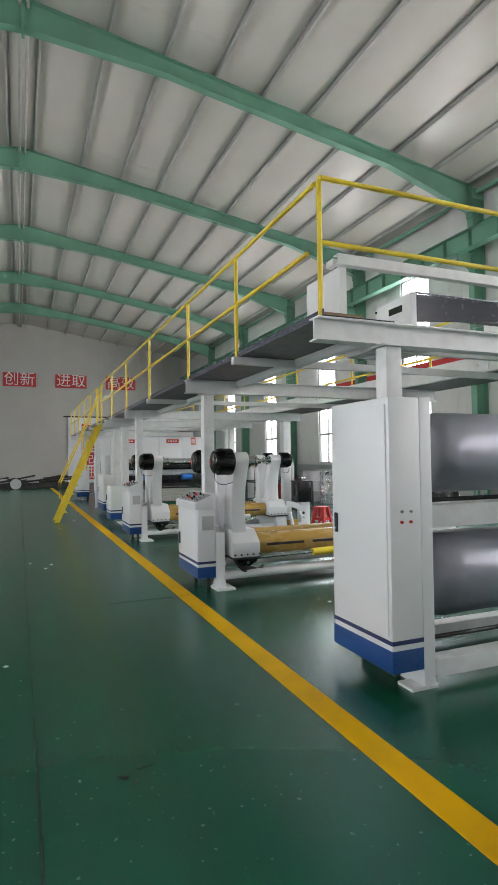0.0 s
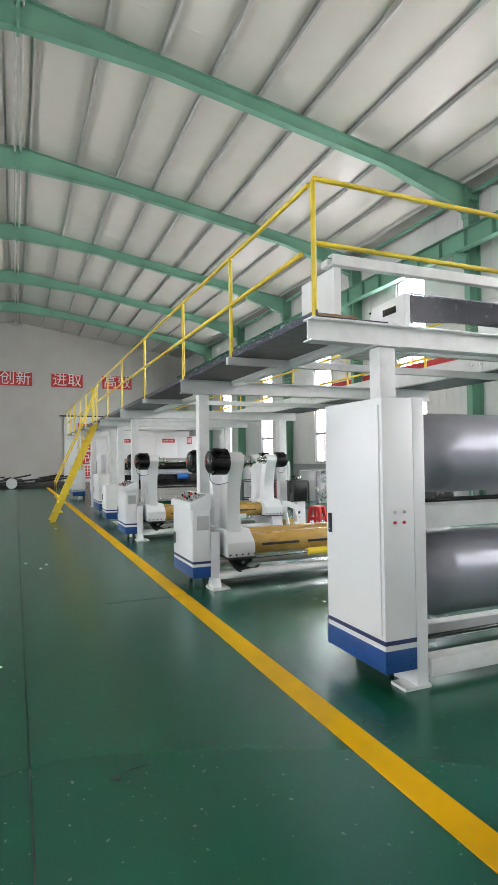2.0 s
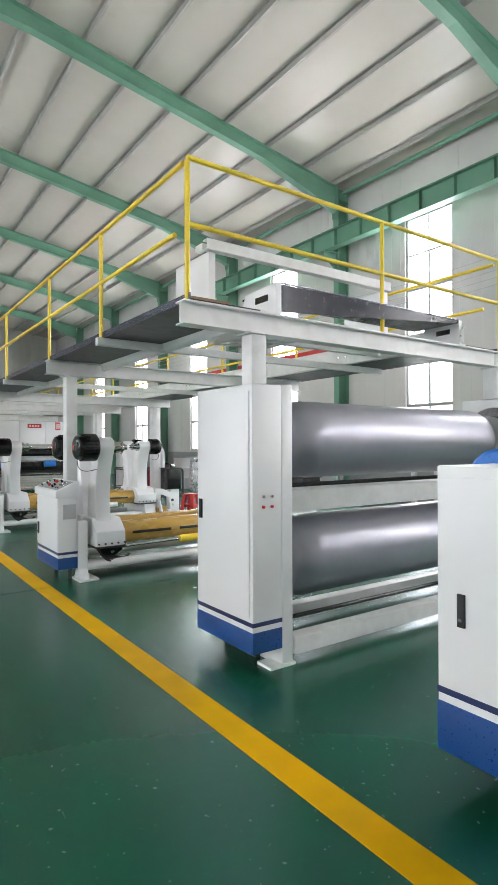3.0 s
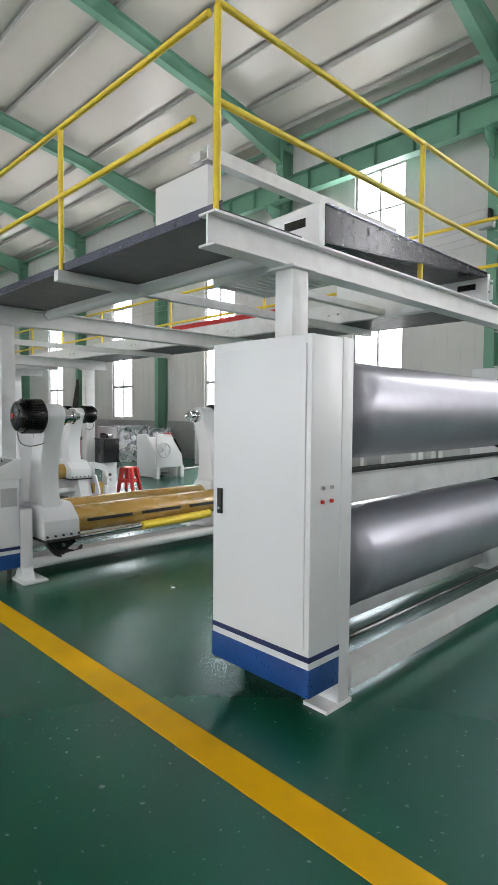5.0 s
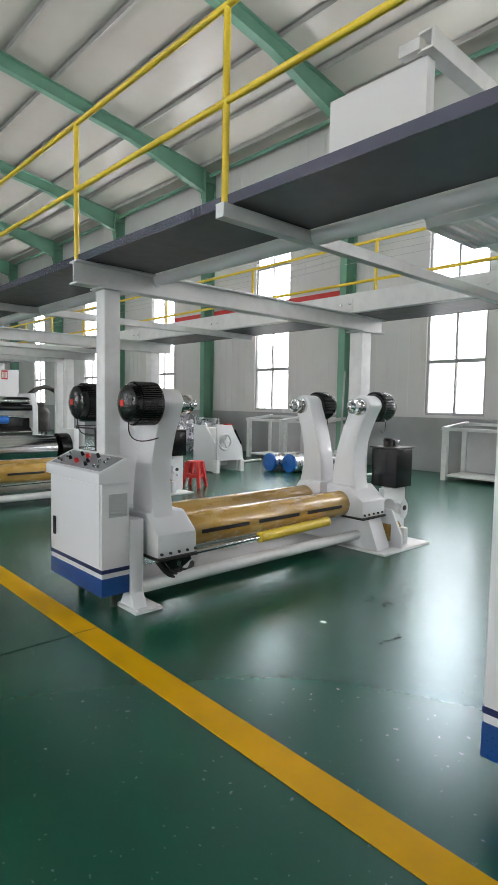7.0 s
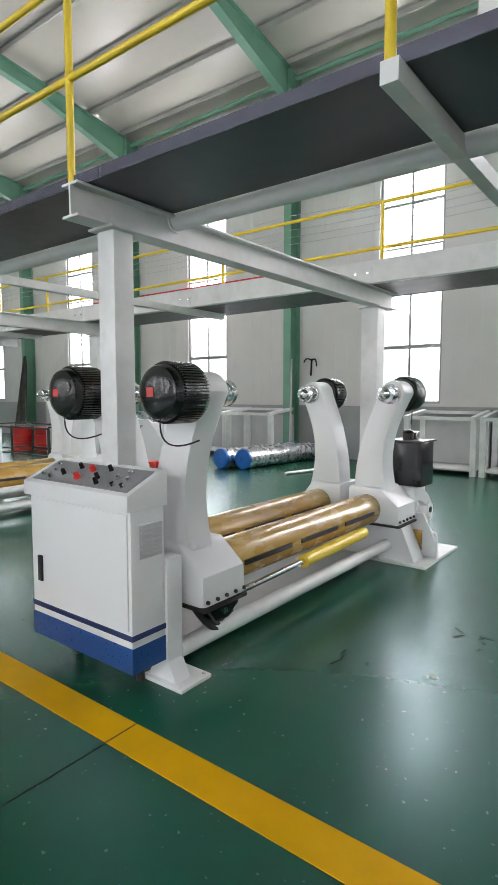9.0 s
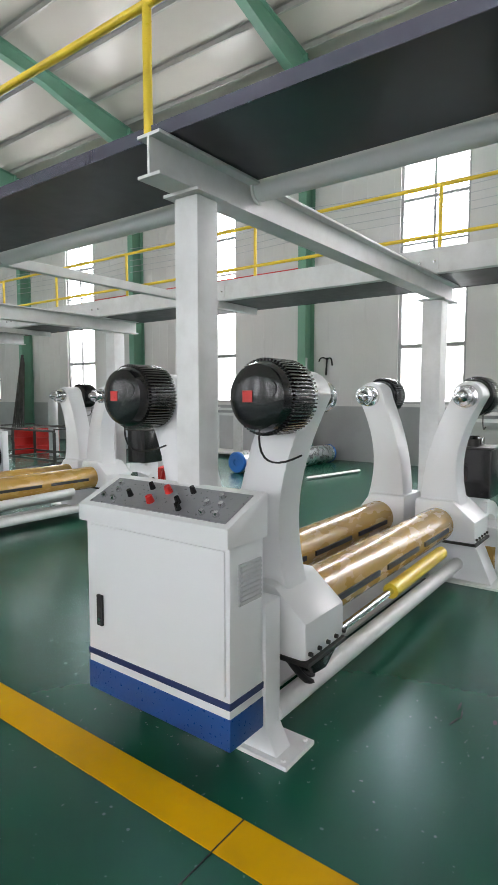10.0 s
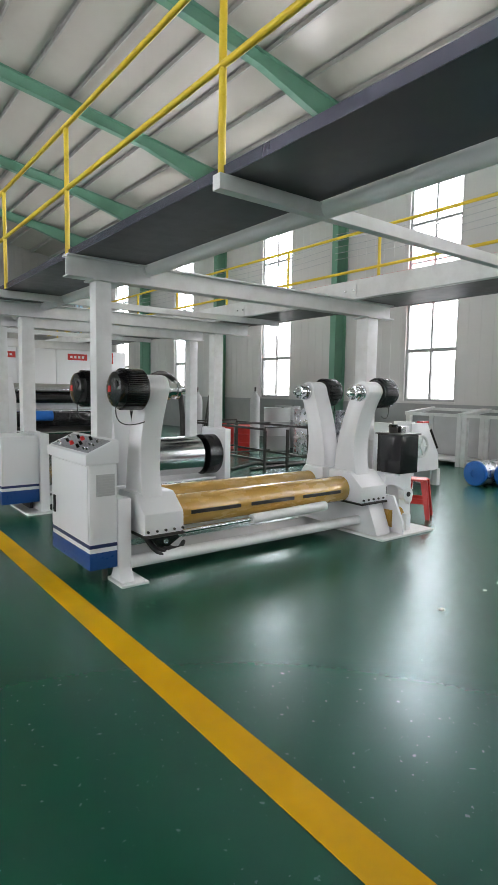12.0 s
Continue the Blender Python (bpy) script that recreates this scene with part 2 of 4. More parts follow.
def lettering(name, text, size, mat, m, parent):
    cu = bpy.data.curves.new(name, "FONT")
    cu.body, cu.size, cu.align_x, cu.align_y, cu.extrude = text, size, "CENTER", "CENTER", 0.004
    tmp = new(name, cu)
    me = bpy.data.meshes.new_from_object(tmp.evaluated_get(bpy.context.evaluated_depsgraph_get()))
    bpy.data.objects.remove(tmp)
    me.materials.clear()
    me.materials.append(mat)
    ob = new(name, me)
    ob.matrix_basis = m
    ob.parent = parent
    ob.matrix_parent_inverse = parent.matrix_basis.inverted()
    return ob


# ---------------------------------------------------------------- the hall
def roof_z(x):
    """Height of the underside of the roof sheet."""
    return 10.69 - 0.156 * abs(x - RIDGE)


tagged(part("floor", bm_box(WEST - 0.25, EAST + 0.25, SOUTH - 0.25, NORTH + 0.25, -0.2, 0.0), M_FLOOR), "glossy dark green epoxy factory floor with scuffs", "floor", kind="structure")
tagged(part("floor_marking", bm_box(1.615, 1.785, SOUTH + 0.1, 36.0, 0.001, 0.004), M_LINE), "yellow painted aisle line on the green floor", "floor marking", kind="structure")
_bm = bmesh.new()
add_box(_bm, 0.085, 0.093, SOUTH + 0.1, NORTH - 0.1, 0.0005, 0.0025)
for _y in (5.906,):
    add_box(_bm, 0.9, 1.61, _y, _y + 0.006, 0.0005, 0.0025)
    add_box(_bm, 1.612, 1.788, _y, _y + 0.005, 0.0042, 0.0052)
tagged(part("floor_joint", _bm, M_JOINT), "thin dark saw-cut joints in the green floor", "floor joint", kind="structure")

# outer ground
tagged(part("ground", bm_box(-400, 400, -400, 400, -0.6, -0.25), material("grey_yard_concrete", (0.3, 0.3, 0.29), 0.8)), "pale concrete yard around the hall", "ground", kind="structure")


def side_wall(name, xin, out, label):
    """A long wall with a row of tall window openings; out is +1 or -1 away from the room."""
    x0, x1 = sorted((xin, xin + out * 0.2))
    top = roof_z(xin) + 0.05
    bm = bmesh.new()
    edges = [SOUTH - 0.2]
    for y in WIN_YS:
        edges += [y - WIN_W / 2, y + WIN_W / 2]
    edges.append(NORTH + 0.2)
    for k in range(0, len(edges), 2):
        add_box(bm, x0, x1, edges[k], edges[k + 1], 1.22, top)
    for y in WIN_YS:
        add_box(bm, x0, x1, y - WIN_W / 2, y + WIN_W / 2, 1.22, WIN_Z0)
        add_box(bm, x0, x1, y - WIN_W / 2, y + WIN_W / 2, WIN_Z1, top)
    # ribs of the wall sheet
    for k in range(0, len(edges), 2):
        y = edges[k] + 0.15
        while y < edges[k + 1] - 0.05:
            xa, xb = sorted((xin, xin - out * 0.004))
            add_box(bm, xa, xb, y - 0.012, y + 0.012, 1.22, top - 0.06)
            y += 0.30
    tagged(part(name, bm, M_WALL, smooth=False), label, "wall", kind="structure")
    xa, xb = sorted((xin - out * 0.03, xin + out * 0.2))
    tagged(part(name + "_base", bm_box(xa, xb, SOUTH - 0.2, NORTH + 0.2, 0.0, 1.22), M_DADO), "grey painted masonry base of the hall wall", "wall", kind="structure")


side_wall("wall_east", EAST, 1, "pale grey ribbed sheet wall with tall windows")
side_wall("wall_west", WEST, -1, "pale grey ribbed sheet wall with tall windows")


def end_wall(name, yin, out, label):
    y0, y1 = sorted((yin, yin + out * 0.2))
    bm = bmesh.new()
    o = [(WEST, 0), (EAST, 0), (EAST, roof_z(EAST)), (RIDGE, roof_z(RIDGE)), (WEST, roof_z(WEST))]
    add_prism(bm, o, "y", y0, y1)
    x = WEST + 0.15
    while x < EAST:
        ya, yb = sorted((yin, yin - out * 0.02))
        add_box(bm, x - 0.02, x + 0.02, ya, yb, 0, roof_z(x) - 0.08)
        x += 0.42
    tagged(part(name, bm, M_GABLE, smooth=False), label, "wall", kind="structure")


end_wall("wall_north", NORTH, 1, "beige-grey ribbed sheet gable wall")
end_wall("wall_south", SOUTH, -1, "beige-grey ribbed sheet gable wall")

_bm = bmesh.new()
for s in (1, -1):
    xe = EAST + 0.2 if s > 0 else WEST - 0.2
    add_prism(_bm, [(RIDGE, roof_z(RIDGE)), (xe, roof_z(xe)), (xe, roof_z(xe) + 0.1), (RIDGE, roof_z(RIDGE) + 0.1)], "y", SOUTH - 0.2, NORTH + 0.2)
    # lap seams across the slope
    for y in [SOUTH + 2.8 + 5.65 * k + 1.9 for k in range(9)]:
        for off, x0, x1 in ((0.0, 1.9, 4.3), (1.3, 6.9, 9.4)):
            a, b = RIDGE + s * x0, RIDGE + s * x1
            add_prism(_bm, [(a, roof_z(a) - 0.004), (b, roof_z(b) - 0.004), (b, roof_z(b) + 0.01), (a, roof_z(a) + 0.01)], "y", y + off, y + off + 0.02)
tagged(part("ceiling", _bm, M_ROOF, smooth=False), "white insulated roof sheet with a dull sheen", "ceiling", kind="structure")

for s in (1, -1):
    for d in (0.30, 1.63, 2.81, 3.95, 5.10, 6.28, 7.50, 8.78, 10.03, 11.1):
        bm = bmesh.new()
        x = RIDGE + s * d
        z = roof_z(x) - 0.002
        # Z section: top flange, web, bottom flange with a lip
        o = [(-0.03, 0.0), (0.033, 0.0), (0.033, -0.114), (0.075, -0.114), (0.075, -0.1), (0.08, -0.1), (0.08, -0.12), (0.027, -0.12), (0.027, -0.006), (-0.03, -0.006)]
        add_prism(bm, [(x + s * u, z + v) for u, v in o], "y", SOUTH, NORTH)
        tagged(part("purlin", bm, M_PURLIN, smooth=False), "long galvanised steel roof purlin", "purlin", "roof purlins", "structure")

FRAME_YS = [-5.45, 0.2, 5.85, 11.5, 17.15, 22.8, 28.45, 34.1]


def portal_frame(y):
    """Green steel frame across the hall: two columns and two tapered rafters."""
    t = thing("portal_frame", RIDGE, y, 0, "green painted steel portal frame across the hall", "steel frame", "portal frames", "structure")
    hw = 0.10
    for s in (1, -1):
        xw = EAST - 0.02 if s > 0 else WEST + 0.02
        def rz(x):
            return roof_z(x) - 0.128
        xc = xw - s * 0.40
        # column
        bm = bmesh.new()
        for a, b, yw in ((xw, xw - s * 0.014, hw), (xc, xc + s * 0.014, hw), (xw - s * 0.014, xc + s * 0.014, 0.006)):
            lo, hi = sorted((a, b))
            add_box(bm, lo, hi, y - yw, y + yw, 0.0, rz(xw) - 0.3)
        part("column", bm, M_GREEN, t, smooth=False)
        # rafter as tapered I: top flange, bottom flange, web
        xs = [(RIDGE + s * 0.012, 0.62), (RIDGE + s * 2.9, 0.36), (RIDGE + s * 8.6, 0.36), (xc, 0.72)]
        bm = bmesh.new()
        top = [(x, rz(x)) for x, _ in xs]
        bot = [(x, rz(x) - d) for x, d in xs]
        add_prism(bm, top + bot[::-1], "y", y - 0.006, y + 0.006)
        for line, off in ((top, -0.014), (bot, 0.014)):
            for (xa, za), (xb, zb) in zip(line, line[1:]):
                add_prism(bm, [(xa, za), (xb, zb), (xb, zb + off), (xa, za + off)], "y", y - hw, y + hw)
        part("rafter", bm, M_GREEN, t, smooth=False)
        bm = bmesh.new()
        lo, hi = sorted((xc - s * 0.002, xc - s * 0.03))
        add_box(bm, lo, hi, y - 0.12, y + 0.12, rz(xc) - 0.86, rz(xc) + 0.0)
        lo, hi = sorted((xc, xw))
        add_box(bm, lo, hi, y - hw, y + hw, rz(xw) - 0.30, rz(xw))
        for k in range(5):
            for dy in (-0.07, 0.07):
                add_cyl(bm, (xc - s * 0.03, y + dy, rz(xc) - 0.1 - 0.16 * k), (xc - s * 0.05, y + dy, rz(xc) - 0.1 - 0.16 * k), 0.016, 6)
        part("knee_plate", bm, M_GREEN, t, smooth=False)
    bm = bmesh.new()
    zr = roof_z(RIDGE) - 0.128
    add_box(bm, RIDGE - 0.03, RIDGE + 0.03, y - 0.12, y + 0.12, zr - 0.70, zr - 0.004)
    for k in range(4):
        for dy in (-0.07, 0.07):
            add_cyl(bm, (RIDGE - 0.05, y + dy, zr - 0.08 - 0.16 * k), (RIDGE + 0.05, y + dy, zr - 0.08 - 0.16 * k), 0.016, 6)
    part("ridge_plate", bm, M_GREEN, t, smooth=False)


for _y in FRAME_YS:
    portal_frame(_y)


def window(n, x, yc, out):
    """A tall steel window in the wall: frame, mullion, transoms and panes."""
    t = thing("window_%d" % n, x, yc, WIN_Z0, "tall grey-framed window, daylight glaring through", "window", "hall windows", "structure")
    xo = x + out * 0.08
    y0, y1 = yc - WIN_W / 2, yc + WIN_W / 2
    bars = [WIN_Z0, 2.48, 3.58, 4.55, 5.44, 6.33, WIN_Z1]
    bm = bmesh.new()
    for a, b in ((y0, y0 + 0.055), (y1 - 0.055, y1), (yc - 0.022, yc + 0.022)):
        add_box(bm, xo - 0.03, xo + 0.03, a, b, WIN_Z0, WIN_Z1)
    for z, h in zip(bars, (0.055, 0.04, 0.018, 0.018, 0.03, 0.018, 0.055)):
        add_box(bm, xo - 0.027, xo + 0.027, y0 + 0.05, y1 - 0.05, max(WIN_Z0, z - h), min(WIN_Z1, z + h))
    part("window_frame", bm, M_WINFRAME, t, smooth=False)
    for za, zb in zip(bars, bars[1:]):
        for ya, yb in ((y0 + 0.055, yc - 0.022), (yc + 0.022, y1 - 0.055)):
            p = part("pane", bm_box(xo - 0.003, xo + 0.003, ya, yb, za + 0.02, zb - 0.02), M_GLASS, t, smooth=False)
            p.visible_shadow = False
    xa, xb = sorted((x + out * 0.09, x - out * 0.03))
    part("window_sill", bm_box(xa, xb, y0 - 0.03, y1 + 0.03, WIN_Z0 - 0.03, WIN_Z0 - 0.003), M_WALL, t)


for _n, _y in enumerate(WIN_YS):
    window(_n + 1, EAST, _y, 1)
    window(_n + 1 + len(WIN_YS), WEST, _y, -1)


def crane_beam(x, s):
    t = thing("crane_beam", x, SOUTH, 6.95, "green steel crane runway beam on column brackets", "steel beam", "crane beams", "structure")
    bm = bmesh.new()
    ibeam(bm, "y", SOUTH + 0.05, NORTH - 0.05, x, 6.95, 7.45, 0.24, 0.016, 0.01)
    y = SOUTH + 0.6
    while y < NORTH - 0.3:
        add_box(bm, x - 0.11, x + 0.11, y - 0.006, y + 0.006, 6.966, 7.434)
        y += 0.94
    part("girder", bm, M_GREEN, t, smooth=False)
    part("rail", bm_box(x - 0.03, x + 0.03, SOUTH + 0.05, NORTH - 0.05, 7.452, 7.51), M_DARKSTEEL, t, smooth=False)
    for y in FRAME_YS:
        bm = bmesh.new()
        xc = (EAST - 0.42) if s > 0 else (WEST + 0.42)
        o = [(xc, 6.947), (x - s * 0.14, 6.947), (x - s * 0.14, 6.75), (xc, 6.47)]
        add_prism(bm, o, "y", y - 0.01, y + 0.01)
        lo, hi = sorted((xc, x - s * 0.15))
        add_box(bm, lo, hi, y - 0.09, y + 0.09, 6.925, 6.947)
        part("bracket", bm, M_GREEN, t, smooth=False)


crane_beam(EAST - 0.75, 1)
crane_beam(WEST + 0.75, -1)
for _x in (EAST - 0.24, WEST + 0.24):
    for _a, _b in zip(FRAME_YS, FRAME_YS[1:]):
        _t = thing("eave_strut", _x, _a, roof_z(_x) - 0.26, "green steel strut tube between the frames at the eave", "strut", "eave struts", "structure")
        part("tube", bm_cyl((_x, _a + 0.01, roof_z(_x) - 0.26), (_x, _b - 0.01, roof_z(_x) - 0.26), 0.055, seg=16), M_GREEN, _t)

# ---------------------------------------------------------------- machines of the line
def plinth_and_stripes(t, x0, x1, y0, y1, z0, zs):
    """Blue plinth with a white band and a navy stripe round a cabinet's foot."""
    part("plinth", bm_box(x0 - 0.003, x1, y0 - 0.003, y1 + 0.003, z0, zs, bevel=0.004), M_BLUE, t, "blue painted plinth")
    part("stripe", bm_box(x0 - 0.003, x1, y0 - 0.003, y1 + 0.003, zs + 0.035, zs + 0.062), M_NAVY, t, "navy stripe", smooth=False)


def handle(t, x, y, z0, z1):
    p = part("handle", bm_box(x - 0.012, x, y - 0.018, y + 0.018, z0, z1, bevel=0.004), M_RUBBER, t, "black recessed latch handle")
    part("lock", bm_cyl((x - 0.016, y, z0 + 0.03), (x - 0.012, y, z0 + 0.03), 0.011, seg=12), M_CHROME, p, "steel lock barrel")


def cabinet(x0, x1, y0, y1, z0, z1, hy, hz, label, zs):
    t = thing("electrical_cabinet", (x0 + x1) / 2, (y0 + y1) / 2, 0, label, "cabinet")
    part("body", bm_box(x0, x1, y0, y1, z0, z1, bevel=0.008), M_WHITE, t)
    part("door", bm_box(x0 - 0.010, x0 + 0.002, y0 + 0.03, y1 - 0.03, zs + 0.09, z1 - 0.045, bevel=0.004), M_WHITE, t)
    part("foot", bm_box(x1 - 0.045, x1 - 0.005, y0 + 0.24, y1 - 0.06, 0.0, z0 + 0.002), M_DARKSTEEL, t)
    plinth_and_stripes(t, x0, x1, y0, y1, z0, zs)
    handle(t, x0 - 0.010, hy, hz, hz + 0.14)
    return t


def post(x, y, z0, z1, w=0.2, d=0.17, name="gantry_post"):
    t = thing(name, x, y, z0, "white painted square steel post with end plates", "post", "gantry posts")
    part("shaft", bm_box(x - w / 2, x + w / 2, y - d / 2, y + d / 2, z0 + 0.012, z1 - 0.012, bevel=0.012), M_STEELWHITE, t)
    part("cap_plate", bm_box(x - w / 2 - 0.03, x + w / 2 + 0.03, y - d / 2 - 0.03, y + d / 2 + 0.03, z1 - 0.012, z1), M_STEELWHITE, t)
    part("base_plate", bm_box(x - w / 2 - 0.03, x + w / 2 + 0.03, y - d / 2 - 0.03, y + d / 2 + 0.03, z0, z0 + 0.012), M_STEELWHITE, t)
    return t


BEAM_Z0, BEAM_Z1 = 2.29, 2.45


def cross_beam(y, x0=1.868, x1=5.60, big=True):
    t = thing("cross_beam", x0, y, BEAM_Z0, "white steel beam carrying the overhead walkways", "steel beam", "cross beams")
    bm = bmesh.new()
    if big:
        ibeam(bm, "x", x0, x1, y, BEAM_Z0, BEAM_Z1, 0.12, 0.012, 0.012)
    else:
        add_box(bm, x0, x1, y - 0.03, y + 0.03, BEAM_Z1 - 0.07, BEAM_Z1)
    part("beam", bm, M_STEELWHITE, t, smooth=False)


POST_YS = [3.255, 6.42, 10.63, 14.6, 18.6, 22.4]
MID_YS = [4.82, 8.63, 12.6, 16.5, 20.4]
DECK_END = 23.0
for _y in POST_YS:
    cross_beam(_y)
for _y in MID_YS:
    cross_beam(_y, big=False)


def walkway(name, x0, x1, y0, y1, edge_x, label):
    t = thing(name, x0, y0, BEAM_Z1, label, "walkway")
    cuts = [y0] + [m for m in sorted(POST_YS + MID_YS) if y0 + 0.3 < m < y1 - 0.3] + [y1]
    for a, b in zip(cuts, cuts[1:]):
        bm = bmesh.new()
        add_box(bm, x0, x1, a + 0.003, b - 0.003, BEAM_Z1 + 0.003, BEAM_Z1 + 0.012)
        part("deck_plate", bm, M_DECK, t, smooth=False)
        part("toe_plate", bm_box(edge_x - 0.006, edge_x, a + 0.003, b - 0.003, BEAM_Z1 - 0.0, BEAM_Z1 + 0.052), M_DECKEDGE, t, smooth=False)
    return t


walkway("walkway", 1.925, 2.50, 3.2, DECK_END, 1.922, "overhead walkway with dark steel deck and worn edge")
walkway("walkway", 5.02, 5.70, 3.2, DECK_END, 5.70, "overhead walkway with dark steel deck and worn edge")
_t = thing("walkway_channel", 5.0, 3.2, BEAM_Z1, "long white steel channel along the overhead walkway", "steel beam")
_bm = bmesh.new()
add_prism(_bm, [(4.94, 2.452), (5.015, 2.452), (5.015, 2.466), (4.952, 2.466), (4.952, 2.636), (5.015, 2.636), (5.015, 2.65), (4.94, 2.65)], "y", 3.2, DECK_END)
part("channel", _bm, M_STEELWHITE, _t, smooth=False)
for _y in sorted(POST_YS + MID_YS):
    part("splice_plate", bm_box(4.932, 4.938, _y - 0.09, _y + 0.09, 2.475, 2.60), M_STEELWHITE, _t, smooth=False)
    for _dy in (-0.06, 0.06):
        part("bolt", bm_cyl((4.932, _y + _dy, 2.54), (4.92, _y + _dy, 2.54), 0.011, seg=6), M_CHROME, _t)
_t = thing("walkway_pipe", 2.5, 3.2, BEAM_Z1, "white round steel pipe running under the walkway", "pipe")
_cuts = sorted(POST_YS) + [DECK_END]
for _a, _b in zip(_cuts, _cuts[1:]):
    part("pipe_length", bm_cyl((2.56, _a + 0.01, 2.43), (2.56, _b - 0.01, 2.43), 0.052, seg=24), M_WHITE, _t)
    for _y in (_a + 0.012, _b - 0.024):
        part("pipe_collar", bm_cyl((2.56, _y, 2.43), (2.56, _y + 0.012, 2.43), 0.064, seg=24), M_STEELWHITE, _t)


def handrail(x, posts, y0, y1, label, skip_first=False):
    t = thing("handrail", x, y0, BEAM_Z1, label, "handrail", "walkway rails")
    r = 0.0185
    for y in posts:
        part("rail_post", bm_cyl((x, y, BEAM_Z1 + 0.002), (x, y, 3.40), r, seg=12), M_YELLOW, t)
    part("top_rail", bm_cyl((x, y0, 3.40), (x, y1, 3.40), r, seg=12), M_YELLOW, t)
    part("middle_rail", bm_cyl((x, y0 + 0.12, 2.95), (x, y1, 2.95), r, seg=12), M_YELLOW, t)
    return t


handrail(1.918, [3.24, 4.84, 6.47, 8.66, 10.72, 12.5, 14.2], 3.3, 14.2, "yellow painted tubular handrail along the walkway edge")
handrail(1.918, [15.1, 16.6, 18.2, 19.9, 21.6, 22.9], 15.1, 22.9, "yellow painted tubular handrail along the walkway edge")
handrail(5.68, [3.24, 4.89, 6.57, 8.69, 10.88, 12.5, 14.0, 15.6, 17.2, 18.8, 20.4, 22.2], 3.3, DECK_END, "yellow painted tubular handrail along the walkway edge")
_t = thing("end_handrail", 3.7, 3.24, BEAM_Z1, "yellow tubular handrail across the platform end", "handrail", "walkway rails")
for _z in (3.42, 2.97):
    part("rail", bm_cyl((1.918, 3.24, _z), (5.68, 3.24, _z), 0.0185, seg=12), M_YELLOW, _t)
part("rail_post", bm_cyl((3.85, 3.24, 2.452), (3.85, 3.24, 3.42), 0.0185, seg=12), M_YELLOW, _t)


def roll_stand(yc, cylinder_paint):
    """Mill roll stand: side frames, two cross tubes and two pairs of swing arms with brake drums."""
    t = thing("mill_roll_stand", 3.6, yc, 0, "white roll stand with swing arms and ochre tubes", "roll stand", "mill roll stands")
    # near side frame with its foot
    part("side_frame", bm_box(2.106, 2.23, yc - 0.30, yc + 0.30, 0.36, 0.63, bevel=0.008), M_WHITE, t)
    for s in (-1, 1):
        ye = yc + s * 0.345
        part("leg", bm_prism([(ye - 0.10, 0.02), (ye + 0.10, 0.02), (ye + 0.045, 0.12), (ye + 0.045, 0.645), (ye - 0.045, 0.645), (ye - 0.045, 0.12)], "x", 2.104, 2.21, bevel=0.006), M_WHITE, t)
        foot = part("foot_plate", bm_box(2.08, 2.30, min(ye + s * 0.16, ye - s * 0.12), max(ye + s * 0.16, ye - s * 0.12), 0.0, 0.02, bevel=0.003), M_STEELWHITE, t)
        for dy in (s * 0.13, -s * 0.09):
            for dx in (2.105, 2.275):
                part("bolt", bm_cyl((dx, ye + dy, 0.02), (dx, ye + dy, 0.03), 0.011, seg=6), M_STEELWHITE, foot)
    # far side frame
    o = [(yc - 0.62, 0.02), (yc + 0.62, 0.02), (yc + 0.45, 0.42), (yc - 0.45, 0.42)]
    part("side_frame", bm_prism(o, "x", 4.78, 5.0, bevel=0.008), M_WHITE, t)
    part("foot_plate", bm_box(4.72, 5.57, yc - 0.735, yc + 0.75, 0.0, 0.02), M_STEELWHITE, t)
    o = [(yc - 0.71, 0.02), (yc - 0.45, 0.02), (yc - 0.45, 0.40), (yc - 0.58, 0.40), (yc - 0.71, 0.14)]
    part("foot_rib", bm_prism(o, "x", 5.06, 5.09), M_WHITE, t)
    # base rails
    for dy in (-0.36, 0.40):
        part("base_rail", bm_cyl((2.2, yc + dy, 0.145), (4.79, yc + dy, 0.145), 0.048, seg=20), M_STEELWHITE, t)
    part("drip_tray", bm_box(2.35, 4.6, yc - 0.2, yc + 0.25, 0.07, 0.085), M_VENT, t)
    for dy in (-0.24, 0.24):
        part("cross_tube", bm_cyl((2.46, yc + dy, 0.47), (4.92, yc + dy, 0.47), 0.13, seg=32), M_OCHRE, t, "ochre cross tube in clear film")
        for k in range(3):
            xa = 2.75 + 0.62 * k
            part("key_strip", bm_box(xa, xa + 0.5, yc + dy - 0.14, yc + dy - 0.125, 0.455, 0.485), M_DARKSTEEL, t)
    part("cylinder", bm_cyl((3.35, yc - 0.40, 0.34), (4.25, yc - 0.40, 0.36), 0.045, seg=20), cylinder_paint, t, "hydraulic cylinder in its paint or wrapping")
    part("piston_rod", bm_cyl((2.55, yc - 0.40, 0.325), (3.35, yc - 0.40, 0.34), 0.02, seg=14), M_CHROME, t)
    clevis = part("cylinder_clevis", bm_prism([(2.34, 0.33), (2.40, 0.25), (2.50, 0.24), (2.60, 0.30), (2.56, 0.36), (2.42, 0.37), (2.38, 0.44), (2.34, 0.44)], "y", yc - 0.45, yc - 0.36, bevel=0.012), M_BLACK, t, "black cast clevis")
    part("clevis_pin", bm_cyl((2.47, yc - 0.46, 0.29), (2.47, yc - 0.35, 0.29), 0.02, seg=12), M_CHROME, clevis)
    bm = bmesh.new()
    for k in range(4):
        add_tube(bm, curve_points((2.3, yc - 0.3 + 0.05 * k, 0.42), (2.42 + 0.05 * k, yc - 0.5, 0.02 + 0.03 * k), (2.75, yc - 0.25, 0.2)), 0.016)
